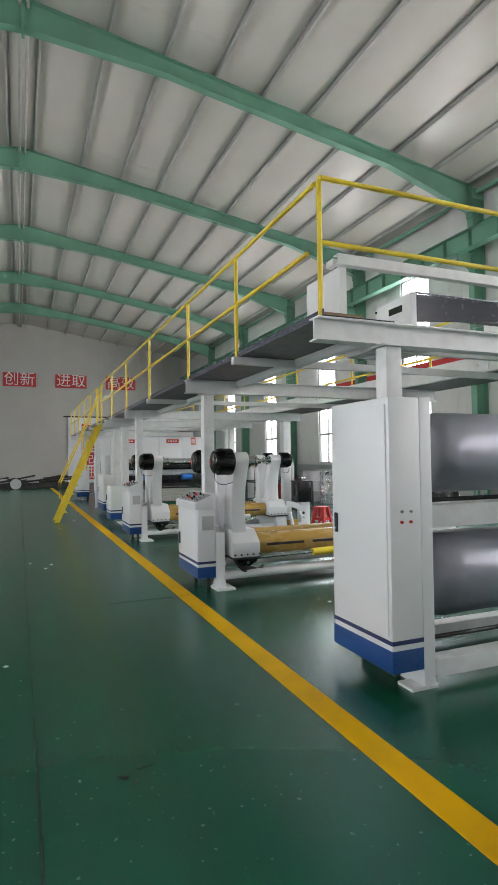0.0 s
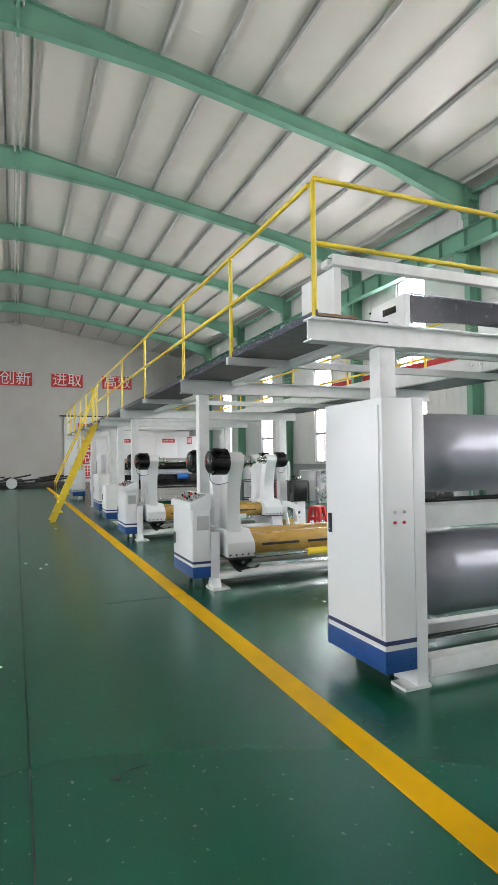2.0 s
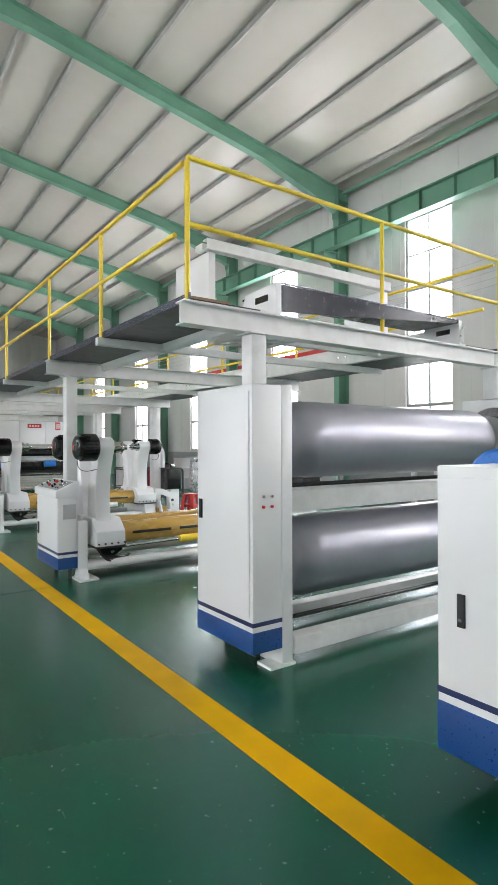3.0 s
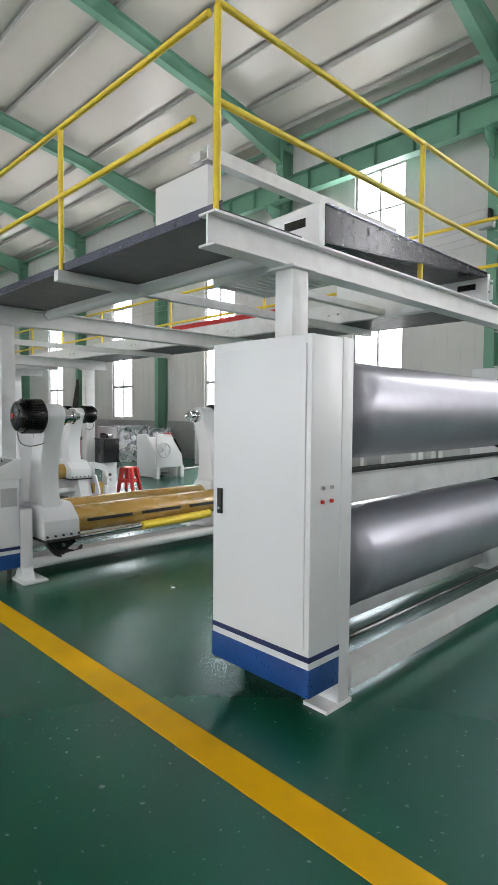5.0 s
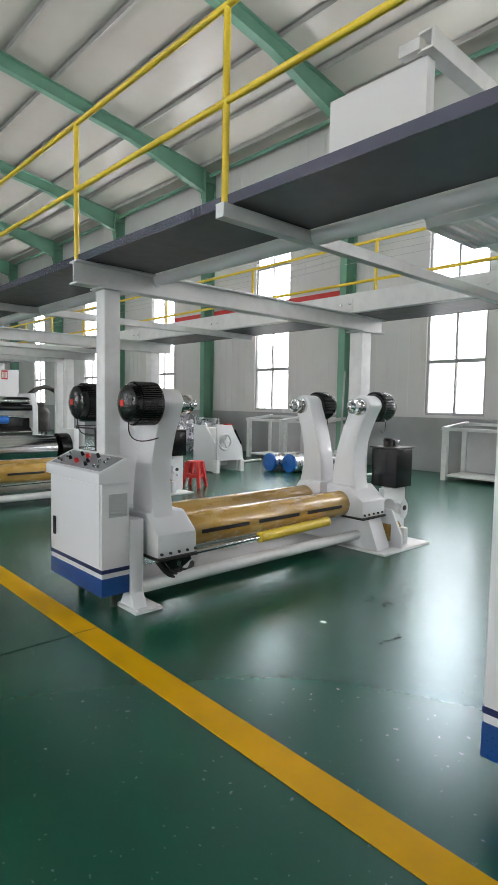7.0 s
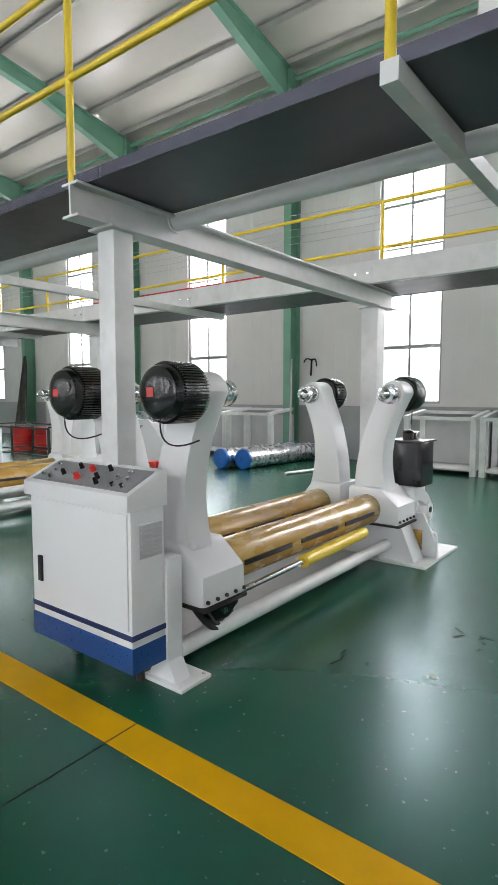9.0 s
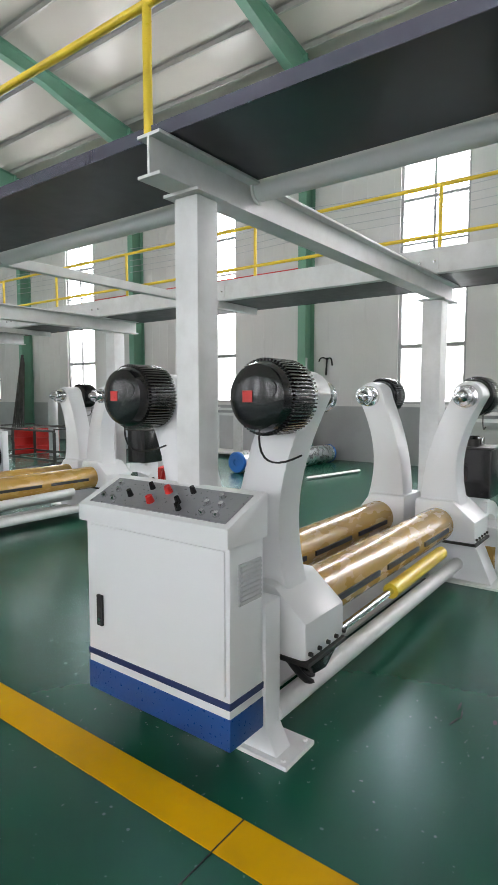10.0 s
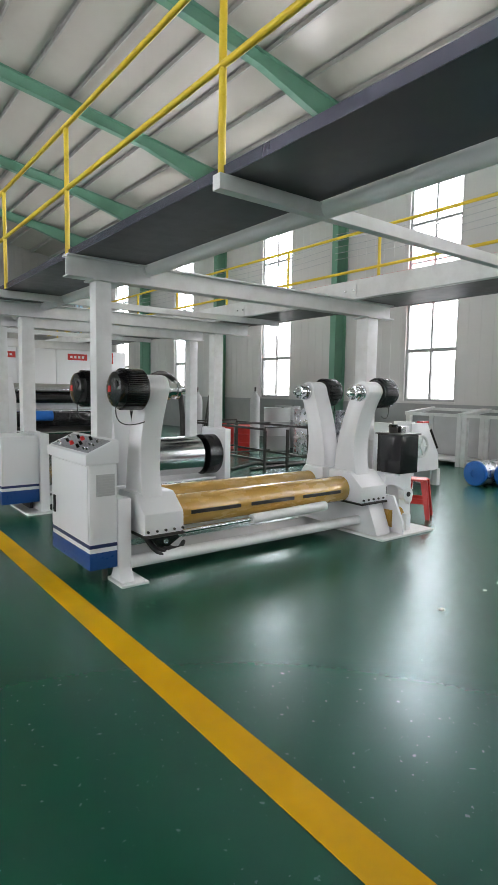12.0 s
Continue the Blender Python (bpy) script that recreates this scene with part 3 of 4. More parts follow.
    part("hose", bm, M_RUBBER, t, "black hydraulic hoses")
    for side in (-1, 1):
        yp, yh = yc + side * 0.24, yc + side * 0.39
        for near in (True, False):
            xa, xb = (2.325, 2.505) if near else (4.68, 4.90)
            yp, yh = (yc + side * 0.24 + (0.035 if near else -0.02), yc + side * 0.39 + (0.042 if near else -0.035))
            n = 9
            left, right = [], []
            for k in range(n + 1):
                u = k / n
                z = 0.52 + u * 0.94
                mid = yp + (yh - yp) * u * u - side * 0.05 * math.sin(math.pi * u)
                w = 0.06 * (1 - u) ** 2.2 + 0.115 - 0.012 * math.sin(math.pi * u)
                left.append((mid - w, z))
                right.append((mid + w, z))
            cap = [(yh + 0.115 * math.cos(a), 1.46 + 0.115 * math.sin(a)) for a in (math.pi * j / 10 for j in range(1, 10))]
            part("swing_arm", bm_prism(right + cap + left[::-1], "x", xa, xb, bevel=0.025), M_WHITE, t)
            part("arm_foot", bm_prism([(yp + side * (0.27 if side < 0 else 0.2), 0.35), (yp - side * 0.20, 0.35), (yp - side * 0.20, 0.66), (yp + side * 0.10, 0.66), (yp + side * (0.27 if side < 0 else 0.2), 0.52)], "x", xa - 0.05, xb + 0.12, bevel=0.03), M_WHITE, t)
            part("clamp_plate", bm_box(xa - 0.05, xb + 0.12, min(yp + side * 0.28, yp - side * 0.21), max(yp + side * 0.28, yp - side * 0.21), 0.335, 0.352), M_DARKSTEEL, t)
            for k in range(5):
                part("bolt", bm_cyl((xa - 0.02 + 0.075 * k, yp + side * 0.268, 0.385), (xa - 0.02 + 0.075 * k, yp + side * 0.283, 0.385), 0.011, seg=6), M_DARKSTEEL, t)
            d = -1 if near else 1
            xo = xa if near else xb
            brake_drum(t, xo, yh, 1.46, d)
            bm = bmesh.new()
            xi = xb if near else xa
            add_lathe(bm, (xi - (-d) * 0.01, yh, 1.46), (-d, 0, 0), [(0, 0.085), (0.04, 0.085), (0.045, 0.06), (0.10, 0.06), (0.105, 0.072), (0.13, 0.072), (0.135, 0.045), (0.19, 0.03), (0.2, 0.0001)], 24)
            part("chuck", bm, M_CHROME, t, "bright steel expanding chuck")
    return t


def brake_drum(t, x, y, z, d):
    """Black finned brake housing on an arm's head."""
    bm = bmesh.new()
    R = 0.163
    L = 0.25
    add_lathe(bm, (x, y, z), (d, 0, 0), [(0, 0.13), (0.02, R - 0.02), (L - 0.09, R - 0.02), (L - 0.05, R - 0.022), (L - 0.02, R - 0.035), (L - 0.005, R - 0.06), (L + 0.003, R - 0.10), (L + 0.005, 0.0001)], 32)
    p = part("brake_drum", bm, M_DRUM, t, "black finned brake drum")
    fin = None
    for k in range(58):
        m = Matrix.Translation((x, y, z)) @ Matrix.Rotation(2 * math.pi * k / 58, 4, "X") @ Matrix.Translation((d * (L * 0.40), 0, R - 0.016))
        if fin is None:
            fin = finish("cooling_fin", bm_box(-L * 0.33, L * 0.33, -0.0042, 0.0042, -0.014, 0.0075, bevel=0.0015), M_DRUM)
        ob = new("cooling_fin", fin)
        ob.parent = p
        ob.matrix_basis = m
    part("bulge", bm_cyl((x + d * 0.13, y - 0.07, z + 0.03), (x + d * (L + 0.0), y - 0.07, z + 0.03), 0.045, seg=16, r2=0.035), M_DRUM, p)
    part("tag", bm_box(*sorted((x + d * (L + 0.004), x + d * (L + 0.008))), y + 0.0, y + 0.045, z - 0.02, z + 0.025), M_RED, p, "small red tag")
    bm = bmesh.new()
    add_tube(bm, curve_points((x + d * (L - 0.03), y - 0.01, z - 0.12), (x + d * (L - 0.01), y + 0.0, z - 0.32), (x + d * 0.02, y - 0.08, z - 0.24)), 0.0045, 6)
    part("cable", bm, M_RUBBER, p)


def control_console(yc):
    """Control desk fixed beside a roll stand: sloping panel with buttons, door, vent."""
    x0, x1, y0, y1 = 1.888, 2.10, yc - 0.40, yc + 0.42
    t = thing("control_console", 1.98, yc, 0, "white control desk with sloping grey button panel and blue plinth", "console", "control consoles")
    part("body", bm_box(x0, x1, y0, y1, 0.14, 0.915, bevel=0.008), M_WHITE, t)
    o = [(x0 - 0.03, 0.915), (x1 + 0.01, 0.915), (x1 + 0.01, 1.09), (x1 - 0.02, 1.09), (x0 - 0.03, 0.99)]
    part("desk_top", bm_prism(o, "y", y0 - 0.015, y1 + 0.015, bevel=0.006), M_WHITE, t)
    m = Matrix.Translation(((x0 + x1) / 2 - 0.025, yc, 1.042)) @ Matrix.Rotation(-math.atan2(0.10, 0.218), 4, "Y")
    bm = bmesh.new()
    bmesh.ops.create_cube(bm, size=1.0, matrix=m @ Matrix.Diagonal((0.19, 0.77, 0.004, 1)))
    panel = part("button_panel", bm, M_GREYPANEL, t, "grey button panel")
    kinds = [(M_CHROME, 0.014, 0.018), (M_BLACK, 0.013, 0.03), (M_RED, 0.018, 0.03)]
    layout = [(-0.06, -0.36, 0), (-0.06, -0.28, 0), (0.0, -0.34, 0), (0.0, -0.26, 0), (0.05, -0.3, 0), (-0.06, -0.14, 1), (-0.02, -0.10, 1), (0.06, -0.12, 1),
              (-0.04, 0.06, 2), (0.04, 0.02, 2), (0.05, 0.14, 1), (-0.02, 0.22, 1), (-0.06, 0.30, 0), (0.0, 0.33, 0), (0.05, 0.37, 0), (-0.05, 0.38, 0)]
    for u, v, k in layout:
        mat, r, h = kinds[k]
        p0, p1 = m @ Vector((u, v * 0.88, 0.002)), m @ Vector((u, v * 0.88, 0.002 + h))
        part("button", bm_cyl(p0, p1, r, seg=14, r2=r * 0.8), mat, panel, "red emergency stop" if k == 2 else "")
    part("door", bm_box(x0 - 0.008, x0 + 0.002, y0 + 0.02, y1 - 0.02, 0.345, 0.90, bevel=0.003), M_WHITE, t)
    plinth_and_stripes(t, x0, x1, y0, y1, 0.135, 0.262)
    handle(t, x0 - 0.008, y1 - 0.098, 0.45, 0.59)
    vent = part("vent", bm_box(x1 - 0.16, x1 - 0.02, y0 - 0.006, y0, 0.68, 0.84), M_VENT, t, "grey louvred vent")
    bm = bmesh.new()
    for k in range(8):
        add_box(bm, x1 - 0.155, x1 - 0.025, y0 - 0.012, y0 - 0.005, 0.688 + 0.019 * k, 0.697 + 0.019 * k)
    part("louvres", bm, M_VENT, vent, smooth=False)
    for dy in (-0.34, 0.34):
        part("foot", bm_cyl((2.06, yc + dy * 0.75, 0.0), (2.06, yc + dy * 0.75, 0.142), 0.022, seg=12), M_DARKSTEEL, t)
    return t


STAND_YS = [6.43, 10.64]
for _y in STAND_YS:
    roll_stand(_y, M_YELLOW if _y < 8 else M_STEELWHITE)
    control_console(_y + 0.02)
    post(2.14, _y - 0.005, 0.632, BEAM_Z0, 0.13, 0.13)
    post(5.27, _y + 0.03, 0.0, BEAM_Z0, 0.17, 0.17)


def preheater(y0, y1):
    """Two big steel rolls between side frames."""
    yc = (y0 + y1) / 2
    t = thing("preheater", 3.8, yc, 0, "two large film-wrapped steel rolls between white side frames", "roll machine", "preheaters")
    part("side_frame", bm_box(2.413, 2.502, y0 - 0.003, y1 + 0.02, 0.0, 1.88, bevel=0.002), M_WHITE, t)
    part("foot_plate", bm_box(2.31, 2.52, y0 - 0.012, y0 + 0.14, 0.0, 0.02), M_STEELWHITE, t)
    part("side_frame", bm_box(5.55, 5.67, y0 - 0.05, y1 + 0.05, 0.0, 1.95, bevel=0.008), M_WHITE, t)
    for z, r in ((1.52, 0.29), (0.65, 0.30)):
        bm = bmesh.new()
        body = [(0.24 + 0.05 * k, r) for k in range(43)]
        add_lathe(bm, (2.60, yc, z), (1, 0, 0), [(0, 0.06), (0.0, r * 0.50), (0.015, r * 0.64), (0.04, r * 0.77), (0.075, r * 0.87), (0.12, r * 0.94), (0.16, r * 0.97), (0.20, r * 0.99)] + body + [(2.43, r * 0.985), (2.49, r * 0.93), (2.53, r * 0.8), (2.54, 0.06)], 72)
        for v in bm.verts:
            along = v.co.x - 2.60
            out = Vector((0, v.co.y - yc, v.co.z - z))
            if out.length > 0.15:
                near = math.exp(-((along - 0.20) / 0.06) ** 2) + 0.13
                fold = noise.noise(Vector((along * 16, out.y * 7 + z * 9, out.z * 7))) + 0.5 * noise.noise(Vector((along * 5 + 3 * z, out.y * 14, out.z * 14)))
                v.co += out.normalized() * (0.017 * near * fold)
        part("roll", bm, M_ROLL, t, "grey steel roll wrapped in clear film")
        part("journal", bm_cyl((2.50, yc, z), (5.56, yc, z), 0.055, seg=16), M_CHROME, t)
    for z, r in ((1.52, 0.34), (0.65, 0.34)):
        # black disc puts the shade of the gap behind the flange into colour
        part("end_disc", bm_cyl((5.49, yc, z), (5.55, yc, z), r, seg=40), M_BLACK, t, "black disc standing in for the shaded gap behind the flange")
        part("flange", bm_cyl((5.36, yc, z), (5.40, yc, z), r * 0.72, seg=40), M_VENT, t, "grey steel flange")
    part("cross_beam", bm_box(2.52, 5.55, yc - 0.20, yc + 0.05, 1.00, 1.16, bevel=0.01), M_STEELWHITE, t)
    for z, dy in ((0.29, -0.27), (1.20, -0.27)):
        part("scraper_bar", bm_cyl((2.52, yc + dy, z), (5.55, yc + dy, z), 0.016, seg=10), M_BLACK, t)
    part("base_beam", bm_box(2.52, 5.55, yc - 0.36, yc - 0.24, 0.06, 0.18, bevel=0.01), M_STEELWHITE, t)
    part("base_beam", bm_box(2.52, 5.55, yc + 0.24, yc + 0.36, 0.06, 0.18, bevel=0.01), M_STEELWHITE, t)
    return t


preheater(2.855, 3.55)
_c = cabinet(2.17, 2.41, 2.85, 3.55, 0.13, 1.875, 3.475, 0.95, "tall white electrical cabinet with blue plinth and closed door", 0.27)
for _dy, _z, _m in ((0.085, 1.142, M_CHROME), (0.155, 1.142, M_CHROME), (0.085, 1.075, M_RED), (0.155, 1.075, M_RED)):
    part("button", bm_cyl((2.17 + _dy, 2.85, _z), (2.17 + _dy, 2.838, _z), 0.010, seg=12), _m, _c)
post(2.475, 3.25, 1.88, BEAM_Z0, 0.135, 0.13)
post(5.6, 3.25, 1.95, BEAM_Z0, 0.17, 0.17)
_c0 = cabinet(2.17, 2.60, 0.56, 1.46, 0.15, 1.385, 1.333, 0.71, "white electrical cabinet with blue plinth and flat top", 0.365)

# ---------------------------------------------------------------- on the overhead platform
_t = thing("roller_bridge", 3.7, 4.5, 2.46, "white overhead bridge of side plates and a long channel", "machine frame")
for _x in (2.66, 4.95):
    part("side_plate", bm_prism([(4.20, 2.465), (4.80, 2.465), (4.80, 3.20), (4.20, 3.20)], "x", _x, _x + 0.012), M_WHITE, _t)
    part("plate_edge", bm_box(_x, _x + 0.07, 4.188, 4.20, 2.465, 3.20), M_WHITE, _t)
for _dy in (0.0, 0.07):
    for _dz in (0.0, 0.06):
        part("bolt", bm_cyl((2.66, 4.46 + _dy, 2.78 + _dz), (2.645, 4.46 + _dy, 2.78 + _dz), 0.014, seg=6), M_DARKSTEEL, _t)
_bm = bmesh.new()
add_prism(_bm, [(4.14, 3.205), (4.22, 3.205), (4.22, 3.215), (4.15, 3.215), (4.15, 3.29), (4.22, 3.29), (4.22, 3.30), (4.14, 3.30)], "x", 2.62, 5.02)
part("channel", _bm, M_STEELWHITE, _t, smooth=False)
part("stop_bracket", bm_box(2.60, 2.66, 4.2, 4.32, 3.21, 3.27, bevel=0.006), M_STEELWHITE, _t)
part("floor_bar", bm_box(2.55, 5.02, 4.205, 4.27, 2.465, 2.52), M_STEELWHITE, _t)

_t = thing("preheat_tray", 3.7, 3.2, 2.46, "dark steel preheat tray on white end brackets", "tray")
part("tray_lip", bm_prism([(2.70, 2.475), (3.3, 2.52), (4.9, 2.66), (4.9, 2.685), (2.70, 2.68)], "y", 3.20, 3.212), M_TRAY, _t, smooth=False)
part("tray", bm_box(2.70, 4.9, 3.213, 3.72, 2.66, 2.672), M_TRAY, _t, smooth=False)
part("tray_edge", bm_box(2.70, 4.9, 3.19, 3.213, 2.686, 2.693), M_DECKEDGE, _t, smooth=False)
for _x in (2.645, 4.905):
    _p = part("end_bracket", bm_prism([(3.20, 2.455), (4.0, 2.455), (4.0, 2.50), (3.66, 2.53), (3.60, 2.67), (3.20, 2.69)], "x", _x, _x + 0.05), M_WHITE, _t)
    part("slot", bm_box(_x - 0.004, _x, 3.30, 3.46, 2.57, 2.62), M_BLACK, _p, "dark slot", smooth=False)
for _y0, _y1, _z0 in ((3.32, 3.75, 2.463), (3.38, 3.68, 2.50)):
    _t = thing("cardboard_sheet", 2.2, _y0, _z0, "folded brown cardboard lying on the walkway", "cardboard")
    part("sheet", bm_box(1.99, 2.36, _y0, _y1, _z0, _z0 + 0.035, bevel=0.004), M_CARD, _t)

# louvred heater hanging under the platform
_t = thing("ceiling_heater", 3.0, 3.9, 2.38, "white louvred steel unit slung under the platform", "heater")
_bm = bmesh.new()
for a, b, c, d in ((2.72, 3.25, 3.52, 3.56), (2.72, 3.25, 4.16, 4.20), (2.72, 2.76, 3.56, 4.16), (3.21, 3.25, 3.56, 4.16)):
    add_box(_bm, a, b, c, d, 2.38, 2.45)
part("frame", _bm, M_STEELWHITE, _t, smooth=False)
for _k in range(9):
    part("slat", bm_box(2.76, 3.21, 3.58 + 0.066 * _k, 3.62 + 0.066 * _k, 2.385, 2.425), M_STEELWHITE, _t, smooth=False)

# long red banners on the east wall
for _a, _b in ((11.64, 17.02), (17.28, 19.2)):
    _t = thing("banner", EAST - 0.08, (_a + _b) / 2, 3.8, "long red cloth banner with white lettering on the wall", "banner", "wall banners")
    part("cloth", bm_box(EAST - 0.065, EAST - 0.059, _a, _b, 3.78, 4.41), M_SIGNRED, _t, smooth=False)
    _y = _a + 0.35
    while _y < _b - 0.4:
        part("letter_bar", bm_box(EAST - 0.071, EAST - 0.065, _y, _y + 0.34, 3.87, 4.20), M_SIGNWHITE, _t, smooth=False)
        _y += 0.52

# ---------------------------------------------------------------- stair to the walkway
_t = thing("stair", 1.4, 14.65, 0, "steep yellow steel stair with handrails up to the walkway", "stair")
for _y in (14.33, 14.97):
    part("stringer", bm_prism([(0.80, 0.0), (0.93, 0.0), (1.97, 2.40), (1.85, 2.40)], "y", _y, _y + 0.012), M_YELLOW, _t)
    _bm = bmesh.new()
    add_tube(_bm, [(0.97, _y, 0.55), (0.95, _y, 0.95), (1.44, _y, 2.05), (1.93, _y, 3.22), (1.95, _y, 3.36), (2.0, _y, 3.40)], 0.018, 10)
    part("stair_rail", _bm, M_YELLOW, _t)
    part("rail_post", bm_cyl((1.56, _y, 1.25), (1.56, _y, 2.16), 0.016, seg=10), M_YELLOW, _t)
    part("rail_post", bm_cyl((1.93, _y, 2.40), (1.93, _y, 3.36), 0.018, seg=10), M_YELLOW, _t)
for _k in range(10):
    _z = 0.22 + 0.22 * _k
    _x = 0.93 + 0.40 * _z
    part("tread", bm_box(_x - 0.09, _x + 0.09, 14.342, 14.97, _z, _z + 0.02), M_YELLOW, _t)


# ---------------------------------------------------------------- further machines of the line
def small_preheater(y0, y1):
    yc = (y0 + y1) / 2
    cabinet(1.95, 2.36, y0, y1, 0.14, 0.905, y1 - 0.1, 0.55, "low white cabinet with blue plinth beside a roll", 0.29)
    t = thing("roll_machine", 3.8, yc, 0, "single polished steel roll between white side frames", "roll machine")
    part("side_frame", bm_box(2.37, 2.47, y0 - 0.03, y1, 0.0, 0.93, bevel=0.008), M_WHITE, t)
    part("foot_plate", bm_box(2.2, 2.5, y0 - 0.08, y1 + 0.08, 0, 0.02), M_STEELWHITE, t)
    part("side_frame", bm_box(4.98, 5.08, y0, y1, 0.0, 0.91, bevel=0.008), M_WHITE, t)
    bm = bmesh.new()
    add_lathe(bm, (2.6, yc, 0.53), (1, 0, 0), [(0, 0.05), (0.0, 0.24), (0.03, 0.27), (2.07, 0.27), (2.1, 0.24), (2.1, 0.05)], 44)
    part("roll", bm, M_CHROME, t, "polished steel roll")
    part("end_disc", bm_cyl((4.76, yc, 0.53), (4.97, yc, 0.53), 0.29, seg=36), M_BLACK, t, "black end guard")
    part("base_beam", bm_box(2.47, 4.98, y0 + 0.05, y0 + 0.15, 0.08, 0.17, bevel=0.01), M_STEELWHITE, t)
    part("drip_pan", bm_box(2.55, 4.9, y0 + 0.1, y1 - 0.05, 0.19, 0.22), M_STEELWHITE, t)
    post(2.34, yc + 0.02, 0.93, BEAM_Z0, 0.15, 0.15)
    post(5.03, yc + 0.02, 0.91, BEAM_Z0, 0.15, 0.15)


small_preheater(13.0, 13.62)
cross_beam(13.33)

_t = thing("glue_machine", 4.0, 16.2, 0, "white glue unit with chrome and black rolls", "glue machine")
for _x in (2.72, 5.25):
    part("side_frame", bm_prism([(15.7, 0), (17.1, 0), (17.1, 1.35), (16.6, 1.62), (15.9, 1.62), (15.7, 1.3)], "x", _x, _x + 0.12, bevel=0.01), M_WHITE, _t)
for _z, _r, _y, _m in ((1.43, 0.10, 15.95, M_CHROME), (1.28, 0.07, 15.8, M_BLACK), (0.62, 0.20, 15.95, M_DARKSTEEL), (1.05, 0.12, 16.4, M_CHROME)):
    part("roll", bm_cyl((2.84, _y, _z), (5.25, _y, _z), _r, seg=28), _m, _t)
part("guard", bm_box(2.84, 5.25, 15.98, 16.05, 1.10, 1.26, bevel=0.006), M_WHITE, _t)
part("doctor_plate", bm_box(2.84, 5.25, 15.92, 16.02, 0.80, 1.04, bevel=0.006), M_BLACK, _t, "black doctor plate")
part("motor", bm_cyl((3.1, 15.78, 1.0), (3.42, 15.78, 1.0), 0.085, seg=20), M_BLUECAP, _t, "blue geared motor")
part("motor", bm_cyl((4.4, 15.78, 1.0), (4.7, 15.78, 1.0), 0.085, seg=20), M_BLUECAP, _t, "blue geared motor")
part("base_beam", bm_box(2.84, 5.25, 15.75, 15.9, 0.06, 0.2, bevel=0.01), M_STEELWHITE, _t)
part("pipe", bm_cyl((2.84, 15.72, 0.72), (5.25, 15.72, 0.72), 0.02, seg=10), M_CHROME, _t)

_t = thing("drying_hood", 4.2, 19.0, 0, "large white panelled machine housing with red warning labels", "machine housing")
for _k in range(4):
    part("panel", bm_box(2.75 + 0.78 * _k, 3.52 + 0.78 * _k, 18.2, 18.24, 0.15, 2.26, bevel=0.006), M_WHITE, _t)
part("body", bm_box(2.75, 5.87, 18.25, 22.5, 0.12, 2.25, bevel=0.01), M_STEELWHITE, _t)
part("skid", bm_box(2.8, 5.8, 18.3, 22.4, 0.0, 0.12), M_DARKSTEEL, _t)
for _x0, _x1, _z0, _z1 in ((4.55, 4.97, 2.05, 2.18), (5.4, 5.56, 2.0, 2.24), (3.1, 3.5, 2.05, 2.17)):
    _p = part("label_plate", bm_box(_x0, _x1, 18.194, 18.199, _z0, _z1), M_SIGNRED, _t, "red label with white bars", smooth=False)
    for _k in range(4):
        _w = (_x1 - _x0) / 5
        part("letter_bar", bm_box(_x0 + _w * (_k + 0.6), _x0 + _w * (_k + 1.2), 18.19, 18.194, _z0 + 0.04, _z1 - 0.04), M_SIGNWHITE, _p, smooth=False)

_c = cabinet(2.62, 2.74, 18.6, 21.6, 0.14, 1.66, 21.4, 0.8, "long white machine cabinet with dark viewing slots", 0.30)
for _y in (19.6, 20.6):
    part("slot", bm_box(2.598, 2.61, _y, _y + 0.22, 0.75, 1.45), M_BLACK, _c, "dark narrow viewing slot", smooth=False)
cabinet(2.12, 2.5, 15.4, 16.6, 0.14, 1.1, 16.4, 0.6, "white cabinet with blue plinth beside the glue unit", 0.32)
cabinet(2.05, 2.5, 22.0, 23.2, 0.14, 1.25, 23.0, 0.6, "white cabinet with blue plinth at the line's far end", 0.32)
for _y in (14.62, 18.42, 22.4):
    post(2.36, _y, 0.0, BEAM_Z0, 0.15, 0.15)
    post(5.98 if _y == 18.42 else 5.4, _y, 0.0, BEAM_Z0, 0.15, 0.15) if _y != 18.42 else None

_t = thing("suction_hose", 5.9, 17.2, 1.5, "grey ribbed suction hose arching to the floor", "hose")
_bm = bmesh.new()
add_tube(_bm, curve_points((5.3, 16.4, 1.45), (5.9, 16.6, 2.1), (6.5, 16.9, 1.5), 12) + [Vector((6.6, 16.95, 0.9)), Vector((6.62, 16.96, 0.05))], 0.055, 12)
part("hose", _bm, M_DARKSTEEL, _t)
_t = thing("pump_tank", 6.6, 18.6, 0, "dark steel pump tank with a domed lid", "tank")
_bm = bmesh.new()
add_lathe(_bm, (6.6, 18.6, 0.55), (0, 0, 1), [(0, 0.22), (0.02, 0.27), (0.55, 0.27), (0.66, 0.22), (0.72, 0.12), (0.74, 0.001)], 28)
part("vessel", _bm, M_DARKSTEEL, _t)
part("lid", bm_cyl((6.6, 18.6, 1.28), (6.6, 18.6, 1.38), 0.12, seg=18), M_DARKSTEEL, _t)
for _k in range(3):
    _a = 2.1 * _k + 0.3
    part("leg", bm_cyl((6.6 + 0.2 * math.cos(_a), 18.6 + 0.2 * math.sin(_a), 0), (6.6 + 0.2 * math.cos(_a), 18.6 + 0.2 * math.sin(_a), 0.6), 0.03, seg=10), M_DARKSTEEL, _t)


